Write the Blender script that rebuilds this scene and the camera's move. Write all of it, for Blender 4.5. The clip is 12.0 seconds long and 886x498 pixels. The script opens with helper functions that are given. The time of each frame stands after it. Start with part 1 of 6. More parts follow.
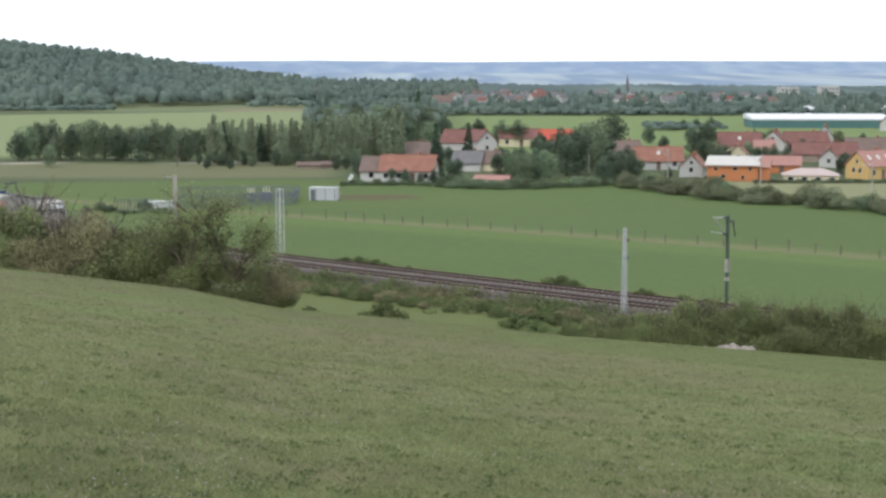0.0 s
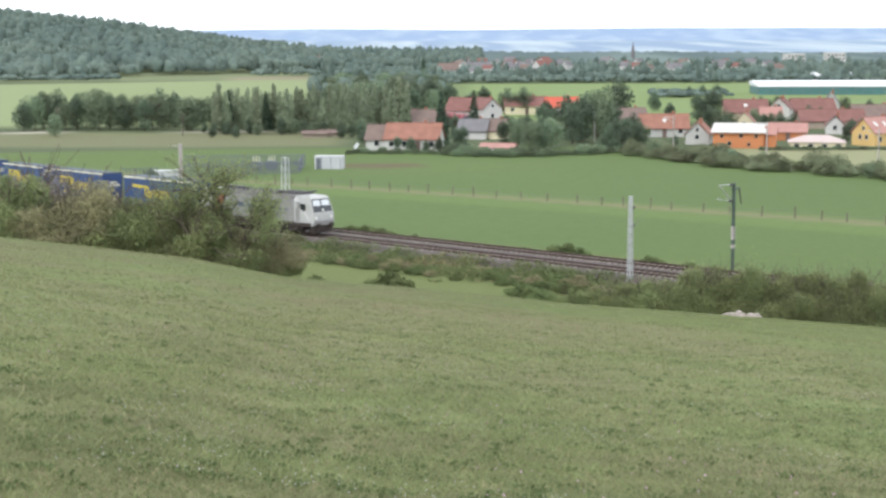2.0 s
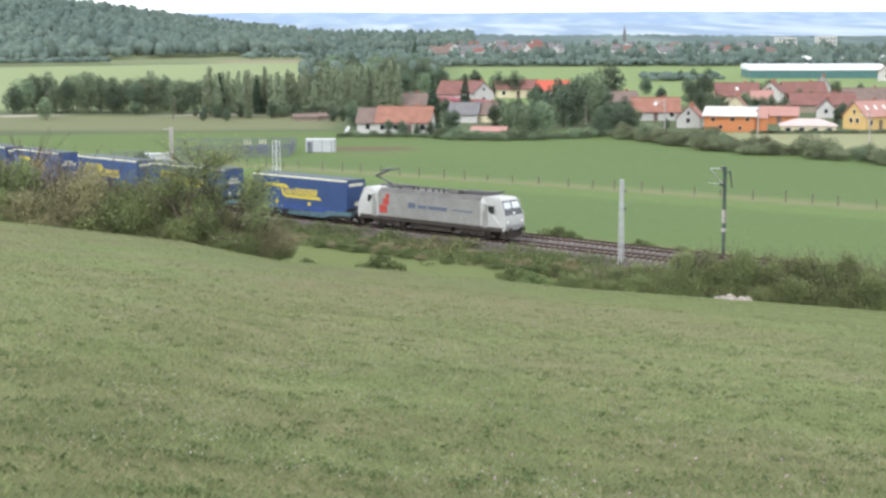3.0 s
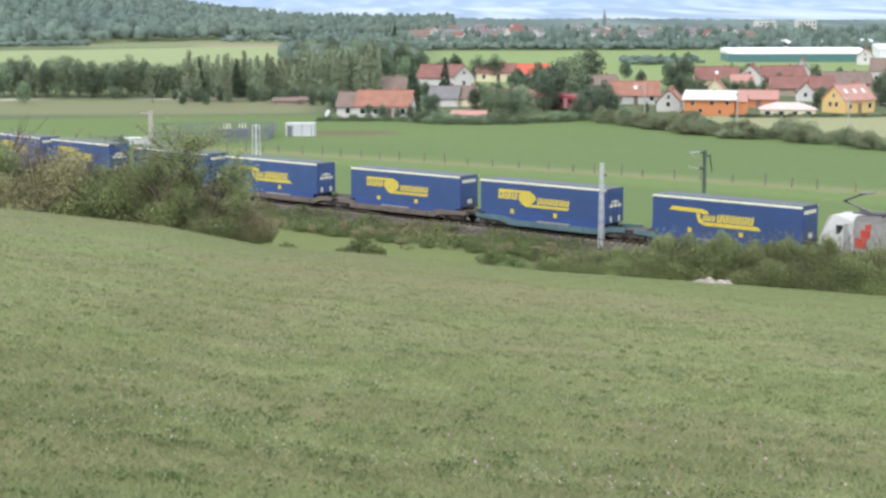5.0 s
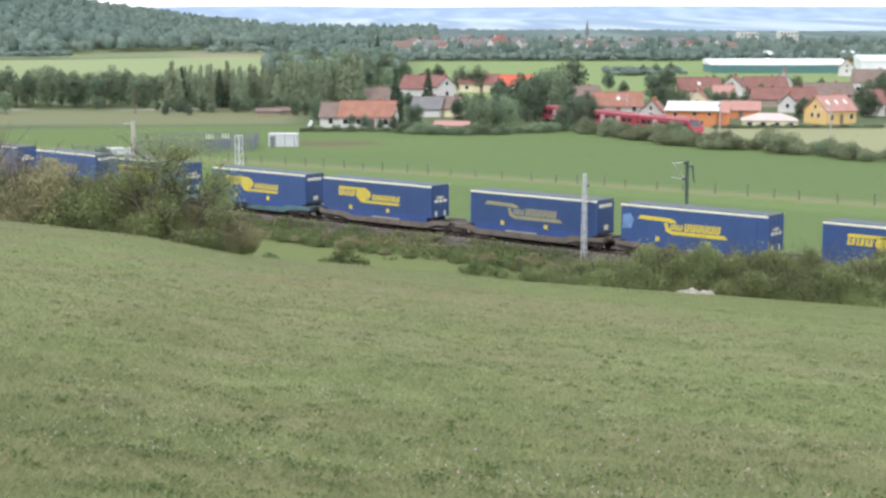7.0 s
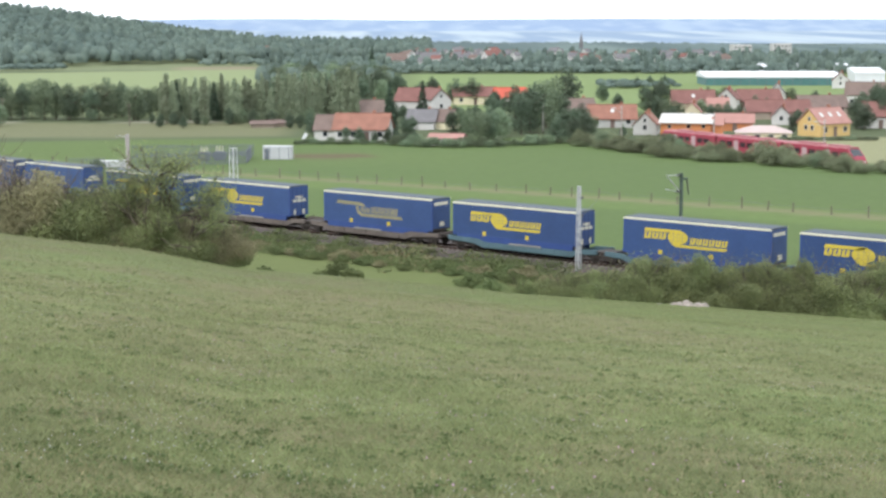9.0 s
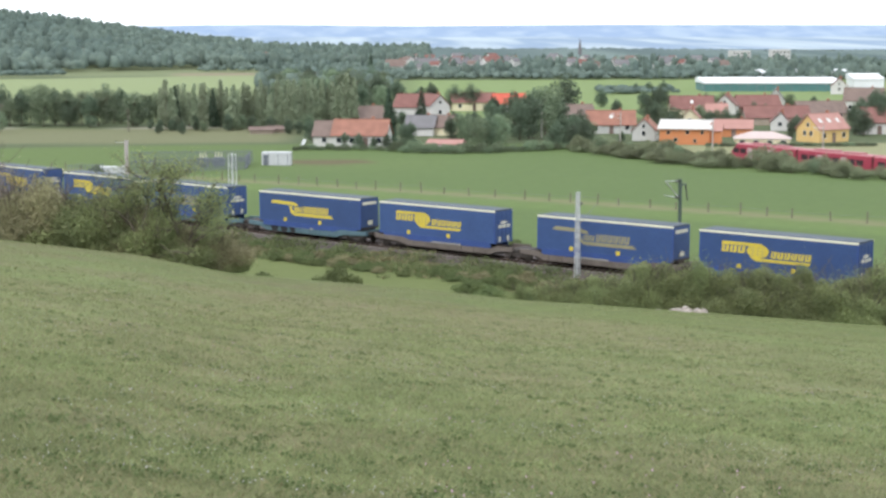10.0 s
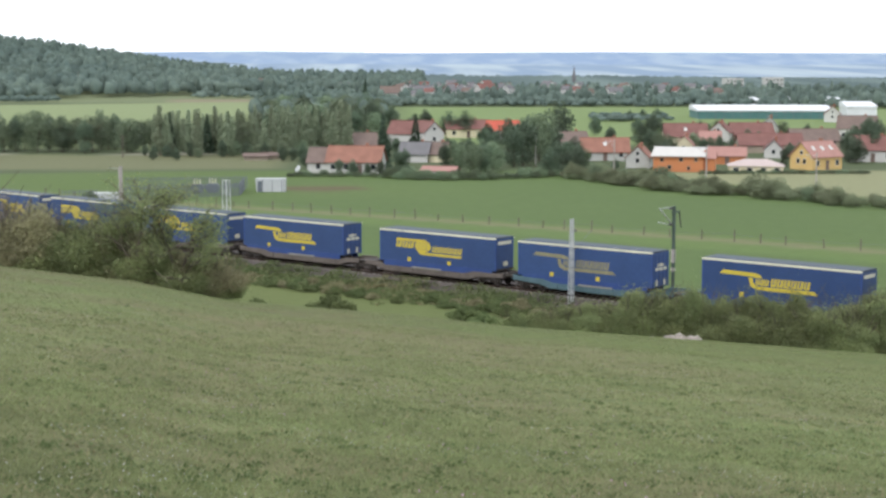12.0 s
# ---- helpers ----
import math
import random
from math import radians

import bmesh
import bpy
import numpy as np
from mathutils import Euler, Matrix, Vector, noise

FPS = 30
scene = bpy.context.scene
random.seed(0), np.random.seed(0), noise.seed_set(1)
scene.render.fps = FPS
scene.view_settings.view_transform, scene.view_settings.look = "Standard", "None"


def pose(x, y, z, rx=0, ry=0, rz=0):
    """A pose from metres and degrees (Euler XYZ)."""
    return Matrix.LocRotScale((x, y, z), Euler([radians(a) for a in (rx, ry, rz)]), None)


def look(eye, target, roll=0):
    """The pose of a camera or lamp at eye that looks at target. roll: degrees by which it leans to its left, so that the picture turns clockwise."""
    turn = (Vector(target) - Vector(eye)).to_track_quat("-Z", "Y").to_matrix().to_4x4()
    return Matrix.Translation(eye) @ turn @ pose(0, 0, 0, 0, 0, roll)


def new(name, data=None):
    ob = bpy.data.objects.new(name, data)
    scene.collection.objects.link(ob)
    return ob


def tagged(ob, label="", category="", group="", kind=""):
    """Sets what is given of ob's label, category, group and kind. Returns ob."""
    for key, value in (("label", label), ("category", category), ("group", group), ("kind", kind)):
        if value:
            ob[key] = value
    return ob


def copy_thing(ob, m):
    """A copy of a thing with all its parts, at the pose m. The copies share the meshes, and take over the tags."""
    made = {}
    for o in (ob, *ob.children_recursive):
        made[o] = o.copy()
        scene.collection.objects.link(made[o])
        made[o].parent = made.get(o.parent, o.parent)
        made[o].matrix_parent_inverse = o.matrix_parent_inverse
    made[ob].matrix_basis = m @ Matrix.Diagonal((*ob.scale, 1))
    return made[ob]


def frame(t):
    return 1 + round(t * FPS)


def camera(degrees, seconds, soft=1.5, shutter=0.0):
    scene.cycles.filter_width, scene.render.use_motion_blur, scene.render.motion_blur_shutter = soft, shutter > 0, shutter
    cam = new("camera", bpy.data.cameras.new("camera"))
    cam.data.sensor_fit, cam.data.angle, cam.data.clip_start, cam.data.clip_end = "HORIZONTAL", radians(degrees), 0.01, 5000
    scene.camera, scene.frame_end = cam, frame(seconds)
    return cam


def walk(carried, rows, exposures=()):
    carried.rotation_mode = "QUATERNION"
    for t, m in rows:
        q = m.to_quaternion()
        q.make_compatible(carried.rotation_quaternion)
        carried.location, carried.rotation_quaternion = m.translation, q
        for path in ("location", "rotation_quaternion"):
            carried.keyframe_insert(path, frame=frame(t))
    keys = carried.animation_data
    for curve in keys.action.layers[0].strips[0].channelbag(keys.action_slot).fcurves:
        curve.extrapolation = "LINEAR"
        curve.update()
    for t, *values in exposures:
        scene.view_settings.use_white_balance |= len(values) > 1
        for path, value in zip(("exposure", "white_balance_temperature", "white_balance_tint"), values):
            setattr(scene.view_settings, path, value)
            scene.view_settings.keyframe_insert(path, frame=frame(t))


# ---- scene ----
# The camera stands on a hillside meadow and only turns on its head.
EYE = 21.0
cam = camera(30.76, 12.0, soft=2.8)
# seconds, yaw, pitch, roll in degrees
TURNS = [
    (0, 0.000, -6.486, -0.000),
    (0.5, 0.301, -6.687, -0.113),
    (1, 0.370, -6.993, -0.117),
    (1.5, 0.305, -7.313, -0.185),
    (2, 0.210, -7.614, -0.212),
    (2.5, 0.107, -7.941, -0.229),
    (3, -0.104, -8.205, -0.153),
    (3.5, -0.424, -8.392, -0.176),
    (5.5, -0.989, -8.812, -0.058),
    (6, -1.242, -8.758, -0.010),
    (6.5, -1.343, -8.575, -0.084),
    (7, -1.423, -8.404, -0.038),
    (9, -1.623, -7.960, -0.061),
    (9.5, -1.632, -7.841, -0.075),
    (10, -1.662, -7.749, -0.073),
    (10.5, -1.697, -7.482, 0.006),
    (11, -1.784, -7.218, 0.015),
    (11.5, -1.820, -6.973, 0.108),
    (12, -1.881, -6.800, 0.071),
]
# automatic exposure: seconds, stops, white balance
EXPOSURES = [(0.0, 0.17, 6380, 10), (1.0, 0.37, 6380, 10), (2.5, 0.75, 6380, 10), (5.5, 0.84, 6380, 10), (9.5, 0.68, 6380, 10), (10.5, 0.68, 6380, 10), (12.0, 0.38, 6380, 10)]
walk(cam, [(t, pose(0, 0, EYE, 90 + pitch, 0, yaw) @ pose(0, 0, 0, 0, 0, roll)) for t, yaw, pitch, roll in TURNS], EXPOSURES)

# ---- sky and light: bright overcast ----
SUN_EL, SUN_AZ = 48.0, 215.0
world = bpy.data.worlds.new("overcast_sky")
scene.world = world
world.use_nodes = True
wn, wl = world.node_tree.nodes, world.node_tree.links
wn.clear()
sky = wn.new("ShaderNodeTexSky")
sky.sky_type, sky.sun_disc = "NISHITA", False
sky.sun_elevation, sky.sun_rotation = radians(SUN_EL), radians(SUN_AZ)
sky_dim = wn.new("ShaderNodeMix")
sky_dim.data_type = "RGBA"
sky_dim.inputs["Factor"].default_value = 0.86
cloud_noise = wn.new("ShaderNodeTexNoise")
cloud_noise.inputs["Scale"].default_value = 2.2
cloud_noise.inputs["Detail"].default_value = 6
cloud_ramp = wn.new("ShaderNodeValToRGB")
cloud_ramp.color_ramp.elements[0].position, cloud_ramp.color_ramp.elements[1].position = 0.3, 0.75
cloud_ramp.color_ramp.elements[0].color = (8.6, 9.1, 9.8, 1)
cloud_ramp.color_ramp.elements[1].color = (12.0, 12.2, 12.4, 1)
wl.new(cloud_noise.outputs["Fac"], cloud_ramp.inputs["Fac"])
wl.new(sky.outputs["Color"], sky_dim.inputs["A"])
wl.new(cloud_ramp.outputs["Color"], sky_dim.inputs["B"])
sky_back = wn.new("ShaderNodeBackground")
sky_back.inputs["Strength"].default_value = 0.13
wl.new(sky_dim.outputs["Result"], sky_back.inputs["Color"])
wl.new(sky_back.outputs["Background"], wn.new("ShaderNodeOutputWorld").inputs["Surface"])

sun_data = bpy.data.lights.new("sun", "SUN")
sun_data.energy, sun_data.angle, sun_data.color = 1.1, radians(14), (1.0, 0.96, 0.9)
sun = new("sun", sun_data)
sun_from = Vector((math.sin(radians(SUN_AZ)) * math.cos(radians(SUN_EL)), math.cos(radians(SUN_AZ)) * math.cos(radians(SUN_EL)), math.sin(radians(SUN_EL))))
sun.matrix_basis = look(sun_from * 50, (0, 0, 0))


# ---- materials ----
def material(name, colour, rough=0.8, metal=0.0, vary=0.12, scale=1.5, fine=14.0, bump=0.0, second=None, island=0.0, per_object=0.0, attribute="", translucent=0.0, coords="Object", spec=0.3):
    """A surface whose colour varies at two scales, and from piece to piece."""
    mat = bpy.data.materials.new(name)
    mat.use_nodes = True
    n, l = mat.node_tree.nodes, mat.node_tree.links
    shader = n["Principled BSDF"]
    shader.inputs["Roughness"].default_value, shader.inputs["Metallic"].default_value = rough, metal
    shader.inputs["Specular IOR Level"].default_value = spec
    tc = n.new("ShaderNodeTexCoord")
    big, small = n.new("ShaderNodeTexNoise"), n.new("ShaderNodeTexNoise")
    for tex, s, d in ((big, scale, 4), (small, fine, 3)):
        tex.inputs["Scale"].default_value, tex.inputs["Detail"].default_value = s, d
        l.new(tc.outputs[coords], tex.inputs["Vector"])
    both = n.new("ShaderNodeMath")
    both.operation = "MULTIPLY_ADD"
    l.new(big.outputs["Fac"], both.inputs[0])
    both.inputs[1].default_value = 1.0
    half = n.new("ShaderNodeMath")
    half.operation = "MULTIPLY"
    l.new(small.outputs["Fac"], half.inputs[0])
    half.inputs[1].default_value = 0.8
    l.new(half.outputs[0], both.inputs[2])
    span = n.new("ShaderNodeMapRange")
    span.inputs["From Min"].default_value, span.inputs["From Max"].default_value = 0.55, 1.25
    l.new(both.outputs[0], span.inputs["Value"])
    mix = n.new("ShaderNodeMix")
    mix.data_type = "RGBA"
    l.new(span.outputs["Result"], mix.inputs["Factor"])
    if attribute:
        base = n.new("ShaderNodeAttribute")
        base.attribute_name = attribute
        tufted = n.new("ShaderNodeMapRange")
        l.new(base.outputs["Alpha"], tufted.inputs["Value"])
        tufted.inputs["To Min"].default_value = 0.3
        even = n.new("ShaderNodeMix")
        l.new(tufted.outputs["Result"], even.inputs["Factor"])
        even.inputs["A"].default_value = 0.5
        l.new(span.outputs["Result"], even.inputs["B"])
        l.new(even.outputs["Result"], mix.inputs["Factor"])
        for socket, gain in (("A", 1 - vary), ("B", 1 + vary)):
            g = n.new("ShaderNodeMix")
            g.data_type, g.blend_type = "RGBA", "MULTIPLY"
            g.inputs["Factor"].default_value = 1
            l.new(base.outputs["Color"], g.inputs["A"])
            g.inputs["B"].default_value = (gain * (1.0 if socket == "A" else 1.05), gain, gain * 0.95, 1)
            l.new(g.outputs["Result"], mix.inputs[socket])
    else:
        low = second or tuple(c * (1 - vary) for c in colour)
        high = colour if second else tuple(c * (1 + vary) for c in colour)
        mix.inputs["A"].default_value, mix.inputs["B"].default_value = (*low, 1), (*high, 1)
    out = mix.outputs["Result"]
    if island or per_object:
        hsv = n.new("ShaderNodeHueSaturation")
        l.new(out, hsv.inputs["Color"])
        source = n.new("ShaderNodeNewGeometry").outputs["Random Per Island"] if island else n.new("ShaderNodeObjectInfo").outputs["Random"]
        span2 = n.new("ShaderNodeMapRange")
        amount = island or per_object
        span2.inputs["To Min"].default_value, span2.inputs["To Max"].default_value = 1 - amount, 1 + amount
        l.new(source, span2.inputs["Value"])
        l.new(span2.outputs["Result"], hsv.inputs["Value"])
        if island and per_object:
            hsv2 = n.new("ShaderNodeHueSaturation")
            l.new(hsv.outputs["Color"], hsv2.inputs["Color"])
            info = n.new("ShaderNodeObjectInfo").outputs["Random"]
            for key, lo, hi in (("Value", 1 - per_object, 1 + per_object), ("Hue", 0.5 - 0.06 * per_object, 0.5 + 0.06 * per_object)):
                sp = n.new("ShaderNodeMapRange")
                sp.inputs["To Min"].default_value, sp.inputs["To Max"].default_value = lo, hi
                l.new(info, sp.inputs["Value"])
                l.new(sp.outputs["Result"], hsv2.inputs[key])
            hsv = hsv2
        out = hsv.outputs["Color"]
    l.new(out, shader.inputs["Base Color"])
    if bump:
        bp = n.new("ShaderNodeBump")
        bp.inputs["Strength"].default_value, bp.inputs["Distance"].default_value = 0.6, bump
        l.new(both.outputs[0], bp.inputs["Height"])
        l.new(bp.outputs["Normal"], shader.inputs["Normal"])
    if translucent:
        thin = n.new("ShaderNodeBsdfTranslucent")
        l.new(out, thin.inputs["Color"])
        blend = n.new("ShaderNodeMixShader")
        blend.inputs["Fac"].default_value = translucent
        l.new(shader.outputs["BSDF"], blend.inputs[1])
        l.new(thin.outputs["BSDF"], blend.inputs[2])
        l.new(blend.outputs["Shader"], n["Material Output"].inputs["Surface"])
    return mat


MEADOW = material("meadow_ground", (0.1, 0.1, 0.05), 0.95, attribute="field", vary=0.3, scale=0.7, fine=3.2, bump=0.04, spec=0.05)
GRASS = material("grass_blades", (0.222, 0.265, 0.116), 0.8, second=(0.152, 0.164, 0.086), scale=0.45, fine=2.6, island=0.28, translucent=0.45, spec=0.15)
DRY_GRASS = material("dry_grass", (0.25, 0.225, 0.125), 0.9, second=(0.18, 0.16, 0.09), island=0.3, spec=0.1)
WEED = material("meadow_weed_leaves", (0.12, 0.155, 0.065), 0.8, second=(0.085, 0.115, 0.05), island=0.25, translucent=0.3, spec=0.1)
FLOWER_WHITE = material("pale_flower", (0.45, 0.43, 0.43), 0.8, island=0.2, spec=0.1)
FLOWER_PINK = material("pink_flower", (0.46, 0.3, 0.4), 0.8, island=0.25, spec=0.1)
LEAF_NEAR = material("shrub_leaves", (0.25, 0.28, 0.12), 0.7, second=(0.14, 0.168, 0.082), scale=0.5, fine=4, island=0.3, per_object=0.18, translucent=0.42, spec=0.2)
LEAF_BROWN = material("browning_shrub_leaves", (0.3, 0.275, 0.155), 0.75, second=(0.19, 0.185, 0.11), scale=0.5, fine=4, island=0.28, per_object=0.12, translucent=0.42, spec=0.2)
LEAF_PURPLE = material("purplish_twigs", (0.25, 0.215, 0.18), 0.85, second=(0.17, 0.145, 0.13), island=0.3, per_object=0.15, spec=0.1)
LEAF_GREY = material("greyish_hedge_leaves", (0.235, 0.26, 0.155), 0.75, second=(0.15, 0.17, 0.11), scale=0.3, fine=2, island=0.25, per_object=0.3, translucent=0.45, spec=0.15)
LEAF_TREE = material("tree_leaves", (0.19, 0.235, 0.14), 0.75, second=(0.125, 0.165, 0.108), scale=0.25, fine=2, island=0.2, per_object=0.35, translucent=0.3, spec=0.2)
LEAF_DARK = material("dark_tree_leaves", (0.12, 0.155, 0.1), 0.75, second=(0.075, 0.105, 0.072), scale=0.25, fine=2, island=0.2, per_object=0.3, translucent=0.25, spec=0.2)
LEAF_POPLAR = material("poplar_leaves", (0.27, 0.31, 0.2), 0.75, second=(0.185, 0.225, 0.15), scale=0.25, fine=2, island=0.2, per_object=0.2, translucent=0.3, spec=0.2)
NEEDLES = material("conifer_needles", (0.065, 0.095, 0.06), 0.8, second=(0.035, 0.055, 0.038), island=0.3, per_object=0.25, spec=0.15)
# distance haze is put into this leaf colour: bluish and lightened
FAR_LEAF_HAZED = material("distant_woodland_haze_tint", (0.168, 0.213, 0.172), 0.9, second=(0.088, 0.124, 0.116), scale=0.012, fine=0.3, island=0.24, translucent=0.25, spec=0.05, coords="Object")
LEAF_SCRUB = material("weedy_scrub", (0.175, 0.21, 0.09), 0.8, second=(0.11, 0.14, 0.065), scale=0.3, fine=2, island=0.2, per_object=0.2, translucent=0.35, spec=0.1)
BARK = material("bark", (0.1, 0.085, 0.065), 0.9, vary=0.3, scale=3, fine=20, spec=0.1)
BALLAST = material("ballast_stone", (0.122, 0.104, 0.098), 0.95, second=(0.073, 0.062, 0.058), scale=0.8, fine=9, bump=0.04, spec=0.1)
RUST = material("rusty_rail_steel", (0.05, 0.032, 0.025), 0.75, metal=0.3, vary=0.3, spec=0.3)
RAIL_TOP = material("worn_rail_head", (0.09, 0.07, 0.06), 0.6, metal=0.5)
SLEEPER = material("concrete_sleeper", (0.24, 0.22, 0.2), 0.9, vary=0.2, per_object=0.2, spec=0.1)
GALVANISED = material("galvanised_steel", (0.5, 0.51, 0.52), 0.5, metal=0.35, vary=0.1, scale=1, fine=8)
GREEN_STEEL = material("dark_green_painted_steel", (0.06, 0.085, 0.07), 0.6, vary=0.25)
CONCRETE = material("weathered_concrete", (0.36, 0.33, 0.31), 0.9, vary=0.2, spec=0.1)
CERAMIC = material("brown_insulator", (0.05, 0.045, 0.05), 0.3, spec=0.5)
WIRE = material("dull_copper_wire", (0.16, 0.17, 0.16), 0.6, metal=0.4)
WOOD = material("weathered_post_wood", (0.14, 0.12, 0.1), 0.95, vary=0.3, scale=4, fine=30, spec=0.05)
FILM_WHITE = material("pale_chalk_heap", (0.29, 0.255, 0.225), 0.9, vary=0.15)


# ---- mesh tools ----
class Shape:
    """Vertices and faces of one mesh, gathered piece by piece."""

    def __init__(self):
        self.v, self.f = [], []

    def add(self, verts, faces):
        k = len(self.v)
        self.v += [tuple(p) for p in verts]
        self.f += [tuple(i + k for i in face) for face in faces]
        return self

    def box(self, x0, x1, y0, y1, z0, z1):
        return self.add([(x, y, z) for z in (z0, z1) for y in (y0, y1) for x in (x0, x1)],
                        [(0, 2, 3, 1), (4, 5, 7, 6), (0, 1, 5, 4), (2, 6, 7, 3), (0, 4, 6, 2), (1, 3, 7, 5)])

    def prism(self, outline, a, b, axis="x"):
        """An outline of (across, up) points drawn out from a to b along x or y, or (x, y) points along z."""
        n = len(outline)
        put = {"x": lambda p, s: (s, p[0], p[1]), "y": lambda p, s: (p[0], s, p[1]), "z": lambda p, s: (p[0], p[1], s)}[axis]
        verts = [put(p, s) for s in (a, b) for p in outline]
        faces = [(i, (i + 1) % n, n + (i + 1) % n, n + i) for i in range(n)]
        return self.add(verts, faces + [tuple(range(n))[::-1], tuple(range(n, 2 * n))])

    def rod(self, p, q, r0, r1=None, n=6):
        p, q, r1 = Vector(p), Vector(q), r0 if r1 is None else r1
        turn = (q - p).to_track_quat("Z", "Y")
        verts = [c + turn @ Vector((r * math.cos(6.2832 * i / n), r * math.sin(6.2832 * i / n), 0)) for c, r in ((p, r0), (q, r1)) for i in range(n)]
        return self.add(verts, [(i, (i + 1) % n, n + (i + 1) % n, n + i) for i in range(n)] + [tuple(range(n))[::-1], tuple(range(n, 2 * n))])

    def mesh(self, name, mat, smooth=False, bevel=0.0):
        me = bpy.data.meshes.new(name)
        me.from_pydata(self.v, [], self.f)
        bm = bmesh.new()
        bm.from_mesh(me)
        if bevel:
            bmesh.ops.bevel(bm, geom=[e for e in bm.edges if e.calc_face_angle(0) > 0.5], offset=bevel, segments=2, affect="EDGES")
        bmesh.ops.recalc_face_normals(bm, faces=bm.faces)
        bm.to_mesh(me)
        bm.free()
        me.materials.append(mat)
        if smooth:
            me.shade_smooth()
        return me


def part(name, shape, mat, parent, label="", smooth=False, bevel=0.0):
    """One mesh object under a thing or a part."""
    ob = new(name, shape.mesh(name, mat, smooth, bevel) if isinstance(shape, Shape) else shape)
    ob.parent = parent
    return tagged(ob, label)


def thing(name, label, category, m=None, group="", kind=""):
    ob = tagged(new(name), label, category, group, kind)
    ob.empty_display_size = 0.3
    if m is not None:
        ob.matrix_basis = m
    return ob


def quads_mesh(name, corners, mats, index=None):
    """A mesh of separate quads from an array (n, 4, 3)."""
    n = len(corners)
    me = bpy.data.meshes.new(name)
    me.vertices.add(4 * n)
    me.vertices.foreach_set("co", corners.reshape(-1).astype(np.float32))
    me.loops.add(4 * n)
    me.loops.foreach_set("vertex_index", np.arange(4 * n, dtype=np.int32))
    me.polygons.add(n)
    me.polygons.foreach_set("loop_start", np.arange(0, 4 * n, 4, dtype=np.int32))
    for mat in mats:
        me.materials.append(mat)
    if index is not None:
        me.polygons.foreach_set("material_index", index.astype(np.int32))
    me.update(calc_edges=True)
    me.validate()
    return me


# ---- lie of the land ----
def ramp(a, b, x):
    u = np.clip((x - a) / (b - a), 0, 1)
    return u * u * (3 - 2 * u)


def bumps(x, y, size, seed=0.0):
    """Smooth waves that do not repeat within the view."""
    x, y = x / size + seed, y / size - seed
    return (np.sin(x * 1.7 + np.sin(y * 1.3 + seed)) + np.sin(y * 2.1 + 1.3 * np.sin(x * 0.9)) + np.sin((x + y) * 1.13 + 2 * np.sin((x - y) * 0.57))) / 3


RIM = 104.0


def land(x, y):
    """Height of the ground at x, y."""
    x, y = np.asarray(x, float), np.asarray(y, float)
    r = np.hypot(x, y) + 1e-6
    a = np.arctan2(x, y)
    valley = -3 * ramp(140, 330, r)
    # foreground hillside, falling to the right, with a rounded brow
    drop = np.interp(a, [-math.pi, -1.3, -0.54, -0.268, -0.159, -0.0997, -0.05, 0.0, 0.0759, 0.1587, 0.268, 0.54, 1.3, math.pi],
                     [0.0, 0.02, 0.085, 0.1215, 0.137, 0.1505, 0.1555, 0.160, 0.1683, 0.1728, 0.1778, 0.186, 0.15, 0.0])
    rim_drop = drop * RIM
    slope = drop - 1.6 / RIM
    brow = EYE - 1.6 - slope * r + 0.10 * bumps(x, y, 9.0) * np.clip(r / 40, 0, 1)
    near = np.where(r < RIM, brow, EYE - rim_drop - 0.30 * (r - RIM) - 0.0015 * (r - RIM) ** 2)
    z = np.where(r < RIM, brow, np.where(near > valley, near, valley))
    # wooded hill far off
    top = np.interp(a, [-math.pi, -1.3, -0.54, -0.38, -0.268, -0.197, -0.1234, -0.07, 0.0], [0, 60, 60, 50, 41, 28, 10, 1, 0])
    z = z + top * ramp(900, 1700, r) + 0.5 * ramp(400, 900, r) * bumps(x, y, 160.0)
    return z


def lz(x, y):
    return float(land(x, y))


def line_dist(x, y, x0, y0, x1, y1):
    dx, dy = x1 - x0, y1 - y0
    ln = math.hypot(dx, dy)
    return ((x - x0) * dy - (y - y0) * dx) / ln, ((x - x0) * dx + (y - y0) * dy) / ln


